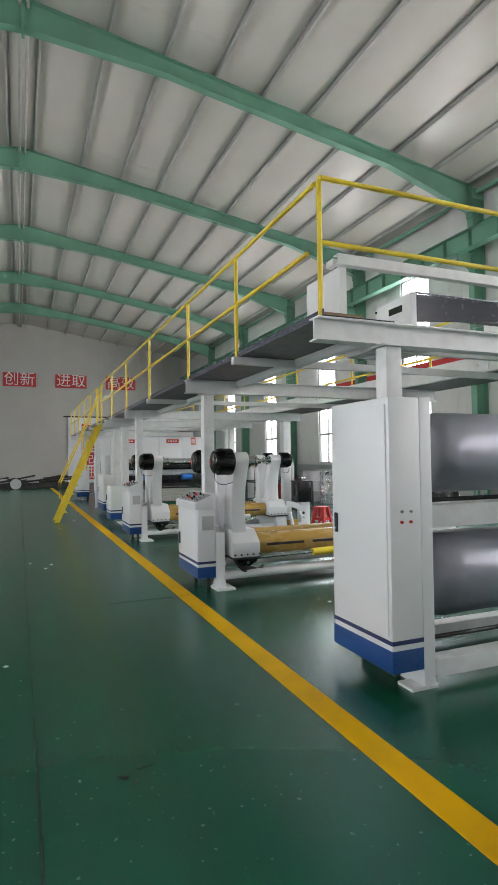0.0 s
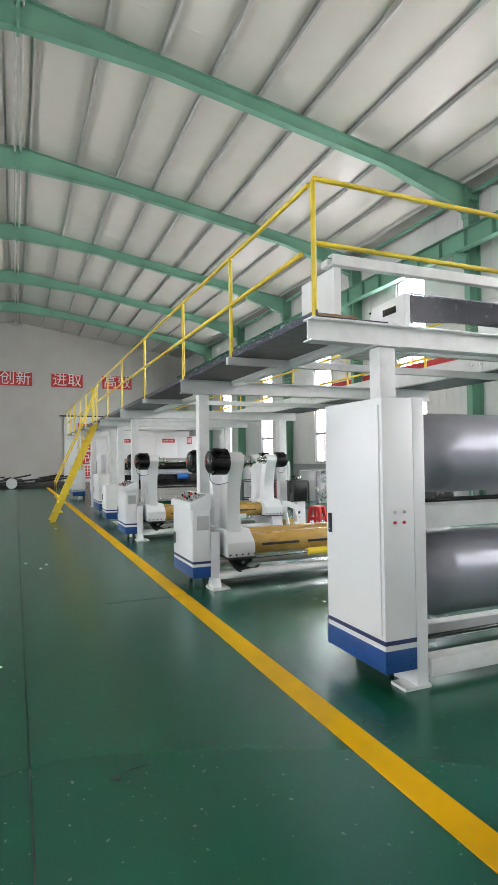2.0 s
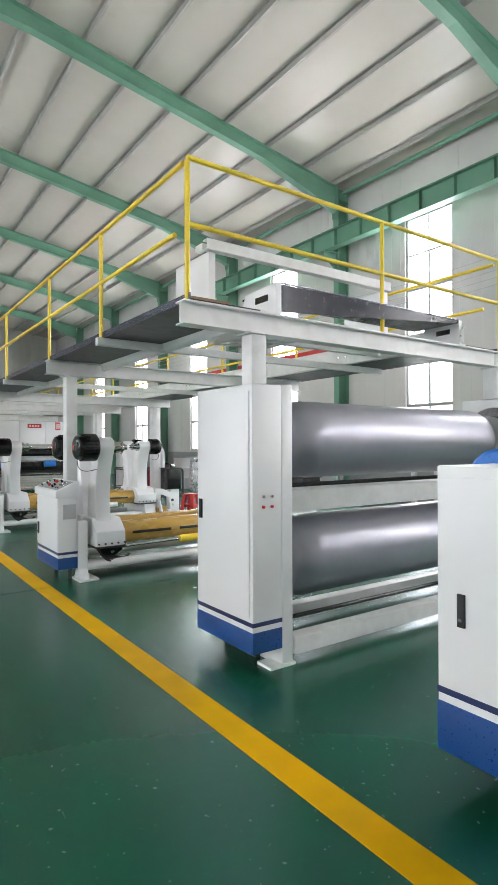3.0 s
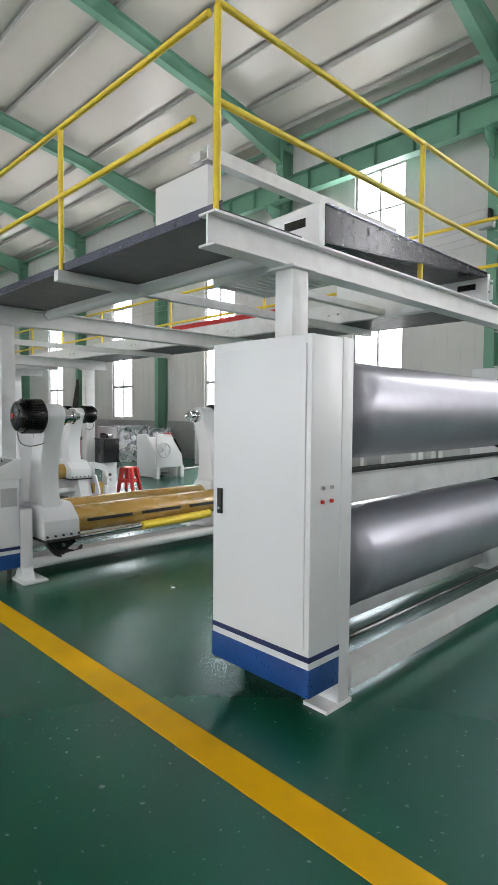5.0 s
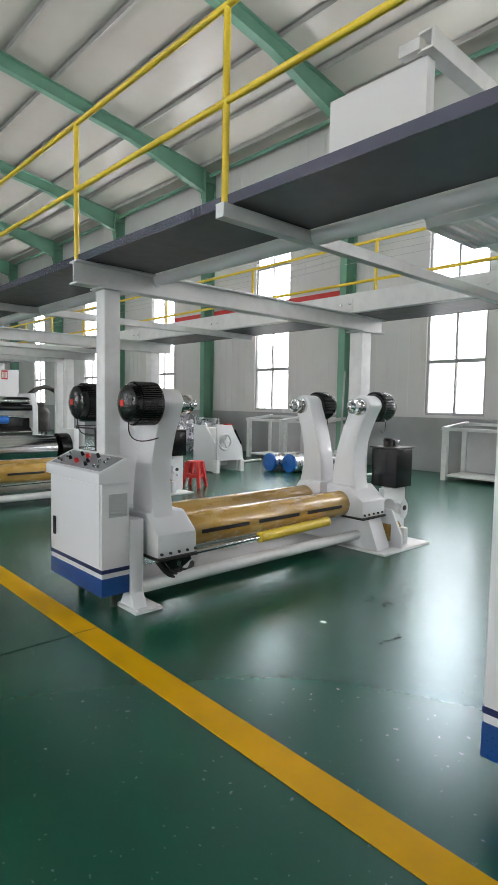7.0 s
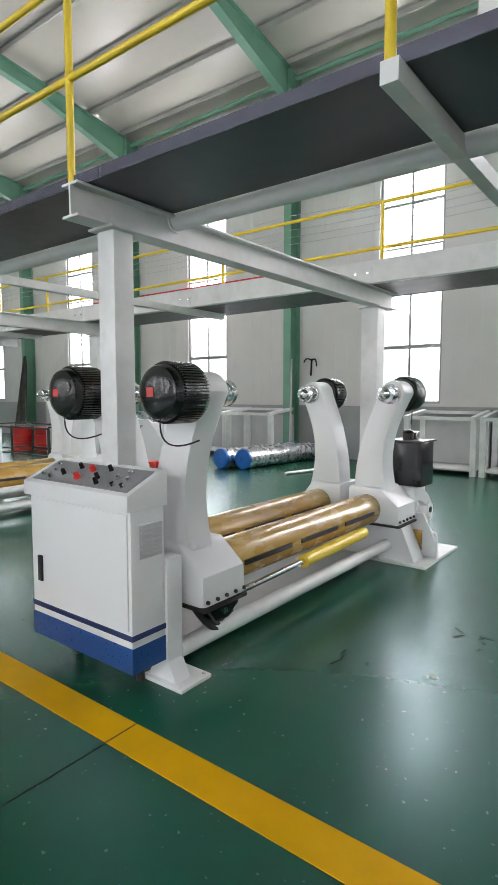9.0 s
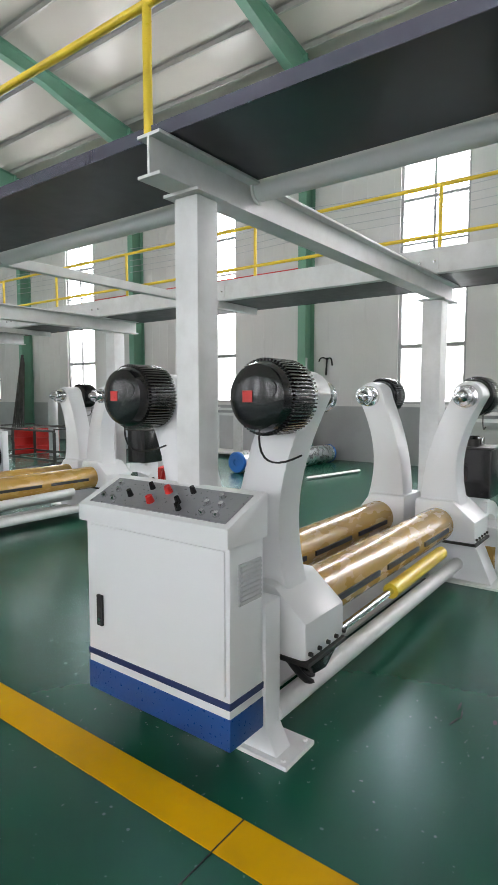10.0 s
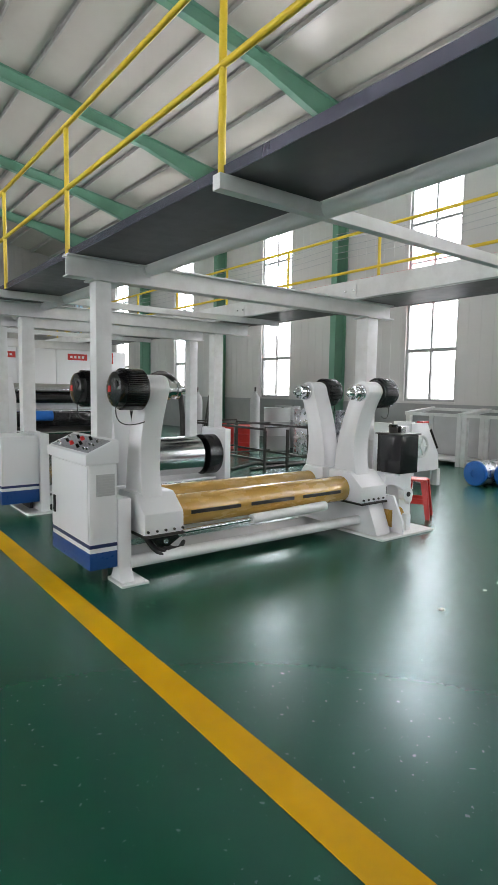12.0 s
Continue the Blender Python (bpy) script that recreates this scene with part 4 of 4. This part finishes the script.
# cabinet end unit: roll with blue cap on the first cabinet
def capped_roll(p0, p1, r, label):
    t = thing("film_roll", p0[0], p0[1], p0[2] - r, label, "roll", "capped rolls")
    a, b = Vector(p0), Vector(p1)
    d = (b - a).normalized()
    part("core", bm_cyl(a, b, r, seg=36), M_ALU, t)
    for e, s in ((a, -1), (b, 1)):
        bm = bmesh.new()
        add_lathe(bm, e - d * s * 0.02, d * s, [(0, r + 0.004), (0.05, r + 0.006), (0.065, r - 0.01), (0.066, 0.06), (0.05, 0.055), (0.05, 0.001)], 36)
        part("end_cap", bm, M_BLUECAP, t, "blue plastic end cap")
    return t


capped_roll((8.86, 10.86, 0.20), (11.2, 10.72, 0.20), 0.195, "silver foil-wrapped roll with blue end caps on the floor")
capped_roll((8.68, 11.28, 0.20), (11.0, 11.13, 0.20), 0.195, "silver foil-wrapped roll with blue end caps on the floor")
capped_roll((2.72, 1.48, 1.279), (4.6, 1.48, 1.279), 0.17, "silver wrapped roll with blue caps behind a cabinet")
_t = thing("roll_cradle", 4.4, 1.4, 0, "white steel frame under a wrapped roll", "machine frame")
part("frame", bm_box(4.3, 4.5, 1.0, 1.8, 0.0, 1.103, bevel=0.01), M_WHITE, _t)
part("shelf", bm_box(2.62, 4.3, 1.3, 1.7, 0.99, 1.103, bevel=0.008), M_WHITE, _t)


# ---------------------------------------------------------------- beside the roll stands
def oil_tank(yc, rot=0):
    """Black hydraulic tank with motor on a white pedestal behind a roll stand."""
    t = thing("hydraulic_unit", 5.5, yc, 0, "black hydraulic oil tank with pump on a white pedestal", "power unit", "hydraulic units")
    part("pedestal", bm_box(5.40, 5.60, yc - 0.40, yc - 0.22, 0.02, 0.59, bevel=0.008), M_WHITE, t)
    part("tank", bm_box(5.30, 5.61, yc - 0.47, yc - 0.15, 0.59, 1.01, bevel=0.012), M_BLACK, t)
    part("lid", bm_box(5.285, 5.625, yc - 0.49, yc - 0.13, 1.01, 1.025), M_DARKSTEEL, t)
    part("motor", bm_cyl((5.38, yc - 0.3, 1.026), (5.38, yc - 0.3, 1.09), 0.05, seg=18), M_DARKSTEEL, t)
    part("fan_cover", bm_cyl((5.38, yc - 0.3, 1.09), (5.38, yc - 0.3, 1.12), 0.055, seg=18, r2=0.045), M_BLACK, t)
    part("filler", bm_cyl((5.56, yc - 0.28, 1.026), (5.56, yc - 0.28, 1.09), 0.035, seg=14), M_CHROME, t)
    part("valve_block", bm_box(5.44, 5.52, yc - 0.36, yc - 0.22, 1.026, 1.10, bevel=0.006), M_CHROME, t)
    part("drain", bm_cyl((5.61, yc - 0.3, 0.68), (5.67, yc - 0.3, 0.68), 0.02, seg=10), M_DARKSTEEL, t)


def outer_lug(yc):
    t = thing("swing_lug", 5.2, yc, 0.02, "white curved lug with an ochre star wheel at a stand's foot", "lug", "swing lugs")
    o = [(5.0, 0.62), (5.0, 0.48)] + [(5.05 + 0.36 * math.sin(a), 0.24 + 0.27 * math.cos(a)) for a in (0.15 * k for k in range(9))] + [(5.42, 0.26), (5.46, 0.30)] + \
        [(5.05 + 0.46 * math.sin(a), 0.24 + 0.38 * math.cos(a)) for a in (0.15 * k for k in range(8, -1, -1))]
    part("arm", bm_prism(o, "y", yc - 0.52, yc - 0.46), M_WHITE, t)
    part("eye", bm_cyl((5.38, yc - 0.53, 0.38), (5.38, yc - 0.45, 0.38), 0.075, seg=20), M_WHITE, t)
    part("pin", bm_cyl((5.38, yc - 0.54, 0.38), (5.38, yc - 0.44, 0.38), 0.028, seg=14), M_DARKSTEEL, t)
    part("wheel", bm_cyl((5.14, yc - 0.58, 0.16), (5.14, yc - 0.44, 0.16), 0.12, seg=24), M_OCHRE, t, "ochre guide wheel")
    part("base_lug", bm_box(5.22, 5.30, yc - 0.64, yc - 0.50, 0.02, 0.20, bevel=0.02), M_WHITE, t)


for _y in STAND_YS:
    oil_tank(_y)
    outer_lug(_y)


def stool(x, y, z, turn, label):
    t = thing("stool", x, y, z, label, "stool", "red stools")
    h, a, b = 0.46, 0.12, 0.155
    part("seat", bm_box(x - a, x + a, y - a, y + a, z + h - 0.03, z + h, bevel=0.02), M_RED, t)
    for sx in (-1, 1):
        for sy in (-1, 1):
            bm = bmesh.new()
            top, foot = Vector((x + sx * (a - 0.03), y + sy * (a - 0.03), z + h - 0.02)), Vector((x + sx * b, y + sy * b, z))
            vs = []
            for p, w in ((top, 0.038), (foot, 0.024)):
                vs.append([bm.verts.new(p + Vector((dx * w, dy * w, 0))) for dx, dy in ((-1, -1), (1, -1), (1, 1), (-1, 1))])
            for k in range(4):
                bm.faces.new((vs[0][k], vs[0][(k + 1) % 4], vs[1][(k + 1) % 4], vs[1][k]))
            bm.faces.new(vs[0])
            bm.faces.new(vs[1][::-1])
            part("leg", bm, M_RED, t)
    for s in (-1, 1):
        part("skirt", bm_box(x - 0.11, x + 0.11, y + s * 0.115, y + s * 0.13, z + 0.17, z + 0.23), M_RED, t)
        part("skirt", bm_box(x + s * 0.115, x + s * 0.13, y - 0.11, y + 0.11, z + 0.17, z + 0.23), M_RED, t)
    t.rotation_euler[2] = turn
    return t


stool(6.0, 10.45, 0.0, 0.5, "red plastic stool standing on the green floor")


def wheel_machine(x, y):
    t = thing("take_up_machine", x, y, 0, "white sloped-sided machine with a spoked handwheel", "machine")
    for dx in (-0.42, 0.30):
        o = [(y - 0.45, 0.02), (y + 0.45, 0.02), (y + 0.45, 1.18), (y - 0.02, 1.18), (y - 0.45, 0.72)]
        part("side_plate", bm_prism(o, "x", x + dx, x + dx + 0.06, bevel=0.008), M_WHITE, t)
    o = [(x - 0.35, 0.12), (x + 0.35, 0.12), (x + 0.35, 1.10), (x - 0.35, 1.10)]
    part("body", bm_prism(o, "y", y - 0.05, y + 0.40), M_STEELWHITE, t)
    part("front_plate", bm_prism([(x - 0.42, 0.3), (x + 0.46, 0.3), (x + 0.42, 0.62), (x + 0.05, 1.2), (x - 0.42, 1.2)], "y", y - 0.52, y - 0.46, bevel=0.008), M_WHITE, t)
    part("slot", bm_prism([(x + 0.12, 1.06), (x + 0.17, 1.09), (x + 0.40, 0.72), (x + 0.36, 0.70)], "y", y - 0.53, y - 0.52), M_BLACK, t, "black sloping slot", smooth=False)
    part("cap", bm_box(x - 0.12, x + 0.06, y - 0.54, y - 0.4, 1.2, 1.23), M_RED, t, "red edge guard")
    wheel = part("handwheel", bm_cyl((x - 0.22, y - 0.56, 0.78), (x - 0.22, y - 0.62, 0.78), 0.055, seg=18), M_STEELWHITE, t, "white spoked handwheel")
    bm = bmesh.new()
    pts = [(x - 0.22 + 0.19 * math.cos(a), y - 0.59, 0.78 + 0.19 * math.sin(a)) for a in (2 * math.pi * k / 28 for k in range(29))]
    add_tube(bm, pts, 0.028, 8)
    part("rim", bm, M_STEELWHITE, wheel)
    for k in range(5):
        a = 2 * math.pi * k / 5
        part("spoke", bm_cyl((x - 0.22, y - 0.59, 0.78), (x - 0.22 + 0.18 * math.cos(a), y - 0.59, 0.78 + 0.18 * math.sin(a)), 0.016, seg=8), M_STEELWHITE, wheel)
    for dx in (-0.4, 0.42):
        part("foot", bm_box(x + dx - 0.05, x + dx + 0.05, y - 0.55, y - 0.40, 0.0, 0.32, bevel=0.006), M_WHITE, t)
    part("foot", bm_box(x - 0.42, x + 0.42, y + 0.3, y + 0.4, 0.0, 0.14), M_WHITE, t)
    t.scale = (0.84, 0.84, 0.84)


wheel_machine(7.85, 12.1)


def frame_unit(x, y):
    """White empty worktable frame by the wall."""
    t = thing("worktable_frame", x, y, 0, "white empty steel worktable frame by the wall", "frame", "worktable frames")
    w, d, h = 0.62, 0.42, 1.12
    for sx in (-1, 1):
        for sy in (-1, 1):
            part("leg", bm_box(x + sx * d - 0.05, x + sx * d + 0.05, y + sy * w - 0.05, y + sy * w + 0.05, 0, h - 0.12), M_STEELWHITE, t)
    for sy in (-1, 1):
        part("top_rail", bm_prism([(x - d - 0.1, h - 0.12), (x + d + 0.04, h - 0.02), (x + d + 0.04, h + 0.05), (x - d - 0.1, h - 0.05)], "y", y + sy * w - 0.04, y + sy * w + 0.04), M_STEELWHITE, t)
    for dx, z in ((-d - 0.06, h - 0.12), (d, h - 0.03)):
        part("top_rail", bm_box(x + dx - 0.04, x + dx + 0.04, y - w + 0.04, y + w - 0.04, z, z + 0.06), M_STEELWHITE, t)
    part("back_panel", bm_box(x + d - 0.02, x + d, y - w + 0.052, y + w - 0.052, 0.12, h - 0.13), M_VENT, t)
    part("shelf", bm_box(x - d, x + d, y - w, y + w, 0.08, 0.11), M_STEELWHITE, t)
    return t


for _x, _y in ((11.0, 7.6), (11.0, 6.2), (11.0, 13.4), (11.0, 12.05)):
    frame_unit(_x, _y)


def iron_bench(x, y):
    t = thing("welding_bench", x, y, 0, "rusty dark angle-iron bench frame with bare top", "bench")
    w, l, h = 0.55, 1.2, 0.74
    for sx in (-1, 0, 1):
        for sy in (-1, 1):
            part("leg", bm_box(x + sx * w - 0.022, x + sx * w + 0.022, y + sy * l - 0.022, y + sy * l + 0.022, 0, h), M_DARKSTEEL, t)
    for z in (0.16, h):
        for sx in (-1, 1):
            part("rail", bm_box(x + sx * w - 0.025, x + sx * w + 0.025, y - l, y + l, z, z + 0.04), M_DARKSTEEL, t)
        for sy in (-1, 0, 1):
            part("rail", bm_box(x - w, x + w, y + sy * l - 0.02, y + sy * l + 0.02, z + 0.042, z + 0.07), M_DARKSTEEL, t)


iron_bench(7.4, 15.6)


def barrel(x, y, r, h, mat, label):
    t = thing("drum", x, y, 0, label, "drum", "drums")
    bm = bmesh.new()
    add_lathe(bm, (x, y, 0), (0, 0, 1), [(0, r), (h * 0.33, r), (h * 0.34, r + 0.012), (h * 0.36, r), (h * 0.66, r), (h * 0.67, r + 0.012), (h * 0.69, r), (h - 0.02, r), (h, r + 0.008), (h, r - 0.02), (h - 0.02, r - 0.025), (h - 0.02, 0.001)], 26)
    part("shell", bm, mat, t)
    part("bung", bm_cyl((x + r * 0.55, y, h - 0.02), (x + r * 0.55, y, h + 0.006), 0.03, seg=10), M_DARKSTEEL, t)


for _x, _y, _h in ((9.6, 16.2, 1.05), (10.3, 16.6, 1.1), (9.5, 17.2, 1.05), (10.4, 15.6, 1.02), (10.2, 17.6, 1.08)):
    barrel(_x, _y, 0.33, _h, M_ALU if _y < 17 else M_VENT, "grey steel drum standing near the wall")
for _x, _y in ((8.7, 17.4), (8.4, 18.0)):
    barrel(_x, _y, 0.28, 0.62, M_RED, "red steel drum standing behind the bench")


def gas_bottle(x, y, h):
    t = thing("gas_cylinder", x, y, 0, "tall grey gas cylinder standing upright", "gas cylinder", "gas cylinders")
    bm = bmesh.new()
    add_lathe(bm, (x, y, 0), (0, 0, 1), [(0, 0.10), (0.02, 0.115), (h - 0.2, 0.115), (h - 0.1, 0.09), (h - 0.05, 0.045), (h, 0.04), (h, 0.001)], 20)
    part("bottle", bm, M_VENT, t)
    part("valve", bm_cyl((x, y, h), (x, y, h + 0.1), 0.022, seg=10), M_DARKSTEEL, t)


gas_bottle(8.4, 16.7, 1.45)
gas_bottle(7.2, 17.3, 1.42)

_t = thing("steel_bars", 11.0, 22.3, 0, "bundle of long dark steel bars leaning on a column", "steel bars")
for _k in range(6):
    part("bar", bm_cyl((10.9 - 0.05 * _k, 22.1 + 0.06 * _k, 0.0), (11.25, 22.5 + 0.02 * _k, 2.6 + 0.12 * (_k % 3)), 0.03, seg=8), M_DARKSTEEL, _t)
_t = thing("leaning_pole", 10.9, 11.2, 0, "thin pale pole leaning against a column", "pole")
part("pole", bm_cyl((10.98, 11.18, 0.0), (11.3, 11.34, 2.3), 0.022, seg=10), M_VENT, _t)

# floor strips and odd parts near the wall
for _k, (_x, _y, _l, _a) in enumerate(((7.4, 14.6, 1.6, 0.1), (7.8, 14.9, 1.2, -0.3), (9.4, 9.6, 1.5, -0.2), (9.2, 12.9, 1.8, 0.15), (6.9, 15.0, 1.4, 0.5))):
    _t = thing("steel_profile", _x, _y, 0, "loose steel profile lying on the floor", "steel profile", "loose profiles")
    _d = Vector((math.cos(_a), math.sin(_a), 0)) * _l / 2
    part("profile", bm_cyl(Vector((_x, _y, 0.03)) - _d, Vector((_x, _y, 0.03)) + _d, 0.03, seg=4), M_STEELWHITE if _k in (2, 3) else M_DARKSTEEL, _t, smooth=False)

# pile of dark steel parts by the end wall
random.seed(7)
for _k in range(16):
    _x, _y = random.uniform(-1.3, 2.3), random.uniform(32.2, 35.6)
    _l, _a = random.uniform(0.9, 2.6), random.uniform(-0.5, 0.5)
    _w, _h = random.uniform(0.12, 0.4), random.uniform(0.15, 0.8)
    _t = thing("scrap_part", _x, _y, 0, "dark steel machine part stacked in a heap", "machine part", "scrap heap")
    part("block", bm_box(_x - _l / 2, _x + _l / 2, _y - _w, _y + _w, 0.0, _h * 0.5, bevel=0.02), M_DARKSTEEL, _t)
    part("bar", bm_cyl((_x - _l * 0.6, _y, _h * 0.5 + 0.04), (_x + _l * 0.6, _y + math.sin(_a), _h * 0.5 + 0.30), 0.045, seg=8), M_DARKSTEEL, _t)
    if _k % 3 == 0:
        part("pulley", bm_cyl((_x, _y - _w - 0.12, 0.3), (_x, _y - _w, 0.3), 0.28, seg=20), M_VENT, _t)


# ---------------------------------------------------------------- end wall: signs and sliding door
def sign(xc, text, label):
    t = thing("sign_board", xc, NORTH - 0.05, 6.46, label, "sign", "red wall signs")
    part("board", bm_box(xc - 1.02, xc + 1.02, NORTH - 0.055, NORTH - 0.022, 6.46, 7.36), M_SIGNRED, t, smooth=False)
    n = len(text)
    for k, ch in enumerate(text):
        if ch != " ":
            lettering("letter", ch, 0.95, M_SIGNWHITE, pose(xc - 0.48 + 0.96 * k, NORTH - 0.062, 6.91, 90, 0, 0), t)


sign(0.06, "创新", "red sign board with white characters on the gable wall")
sign(3.31, "进取", "red sign board with white characters on the gable wall")
sign(6.66, "高效", "red sign board with white characters on the gable wall")
sign(-3.24, " 实", "red sign board with a white character on the gable wall")


def door_leaf(n, x0, x1, xt, text):
    t = thing("door_%d" % n, (x0 + x1) / 2, NORTH - 0.12, 0, "white sliding door leaf with red vertical lettering, slid open", "door", "sliding doors", "structure")
    part("leaf", bm_box(x0, x1, NORTH - 0.14, NORTH - 0.07, 0.03, 4.45, bevel=0.008), M_WHITE, t)
    for k, ch in enumerate(text):
        p = part("letter_plate", bm_box(xt - 0.42, xt + 0.42, NORTH - 0.148, NORTH - 0.141, 3.18 - 0.98 * k, 4.04 - 0.98 * k), M_SIGNRED, t, smooth=False)
        lettering("letter", ch, 0.86, M_SIGNWHITE, pose(xt, NORTH - 0.154, 3.60 - 0.98 * k, 90, 0, 0), t)
    part("track", bm_box(x0 - 0.3, x1 + 0.3, NORTH - 0.12, NORTH - 0.03, 4.47, 4.55), M_DARKSTEEL, t)


door_leaf(1, 3.1, 6.0, 4.4, "闲人免进")
door_leaf(2, -4.3, -1.43, -2.62, "车间重地")


# ---------------------------------------------------------------- wall details
def floodlight(x, y, z):
    t = thing("floodlight", x, y, z, "small unlit floodlight bracketed to a green column", "floodlight")
    part("bracket", bm_box(x, x + 0.16, y - 0.02, y + 0.02, z - 0.02, z + 0.35), M_DARKSTEEL, t)
    part("head", bm_prism([(x - 0.16, z - 0.06), (x, z - 0.06), (x, z + 0.12), (x - 0.06, z + 0.12)], "y", y - 0.14, y + 0.14, bevel=0.01), M_VENT, t)
    part("glass", bm_box(x - 0.15, x - 0.02, y - 0.12, y + 0.12, z - 0.066, z - 0.061), M_GLASS, t)


floodlight(11.15, 5.85, 5.15)
_t = thing("wall_cables", EAST - 0.05, 10, 5.2, "thin dark cables strung along the wall", "cables")
for _k in range(5):
    for _a, _b in zip(FRAME_YS[1:], FRAME_YS[2:]):
        _bm = bmesh.new()
        _z = 4.9 + 0.16 * _k
        add_tube(_bm, curve_points((EAST - 0.5, _a + 0.1, _z), (EAST - 0.5, (_a + _b) / 2, _z - 0.10 - 0.02 * _k), (EAST - 0.5, _b - 0.1, _z), 6), 0.008, 5)
        part("cable", _bm, M_VENT, _t)
for _y, _z in ((11.05, 2.12),):
    _t = thing("wall_hook", EAST - 0.05, _y, _z, "black iron hook hanging on the wall", "hook", "wall hooks")
    for _s in (-1, 1):
        _bm = bmesh.new()
        add_tube(_bm, curve_points((EAST - 0.02, _y, _z + 0.16), (EAST - 0.08, _y + _s * 0.15, _z + 0.26), (EAST - 0.10, _y + _s * 0.17, _z + 0.06 + 0.05 * _s), 8), 0.018, 6)
        part("hook", _bm, M_BLACK, _t)
    part("stem", bm_cyl((EAST - 0.035, _y + 0.02, _z - 0.2), (EAST - 0.035, _y, _z + 0.2), 0.022, seg=8), M_BLACK, _t)
for _dx in (-0.05, 0.09):
    _t = thing("ridge_pipe", RIDGE + _dx, 0, 10.42, "thin dark conduit pipe along the roof ridge", "pipe", "ridge pipes")
    part("pipe", bm_cyl((RIDGE + _dx, SOUTH, 10.44), (RIDGE + _dx, NORTH, 10.44), 0.035, seg=8), M_PURLIN, _t)

# scraps on the floor
random.seed(11)
for _k in range(46):
    _x, _y = random.uniform(-0.6, 6.4), random.uniform(1.6, 15.0)
    if 1.5 < _x < 2.6 or (2.6 < _x < 5.7 and (2.6 < _y < 3.9 or 5.6 < _y < 7.5 or 9.8 < _y < 11.8 or _y > 12.8)):
        continue
    _s = random.uniform(0.008, 0.03)
    _t = thing("floor_scrap", _x, _y, 0, "tiny pale scrap lying on the green floor", "scrap", "floor scraps")
    _n = random.randint(4, 6)
    _o = [(_x + _s * random.uniform(0.5, 1.3) * math.cos(2 * math.pi * j / _n), _y + _s * random.uniform(0.5, 1.3) * math.sin(2 * math.pi * j / _n)) for j in range(_n)]
    part("flake", bm_prism(_o, "z", 0.0012, 0.004), M_SIGNWHITE if random.random() < 0.7 else M_DARKSTEEL, _t, smooth=False)

# dark scuffs on the floor beside the roll stand
random.seed(5)
for _x, _y, _n in ((3.55, 5.02, 7), (3.1, 4.6, 4), (2.9, 5.45, 4), (0.5, 2.6, 4)):
    for _k in range(_n):
        _a, _b = _x + random.uniform(-0.12, 0.12), _y + random.uniform(-0.10, 0.10)
        _t = thing("floor_scuff", _a, _b, 0, "small dark scuff of dried glue on the floor", "scuff", "floor scuffs")
        _c, _l, _w = random.uniform(0, 3.1), random.uniform(0.015, 0.05), random.uniform(0.004, 0.010)
        _o = [(_a + _l * math.cos(_c) * u - _w * math.sin(_c) * v, _b + _l * math.sin(_c) * u + _w * math.cos(_c) * v)
              for u, v in ((-1, 0.2), (-0.4, -1), (0.5, -0.7), (1, 0.1), (0.4, 1), (-0.5, 0.6))]
        part("smear", bm_prism(_o, "z", 0.0012, 0.0025), M_JOINT, _t, smooth=False)
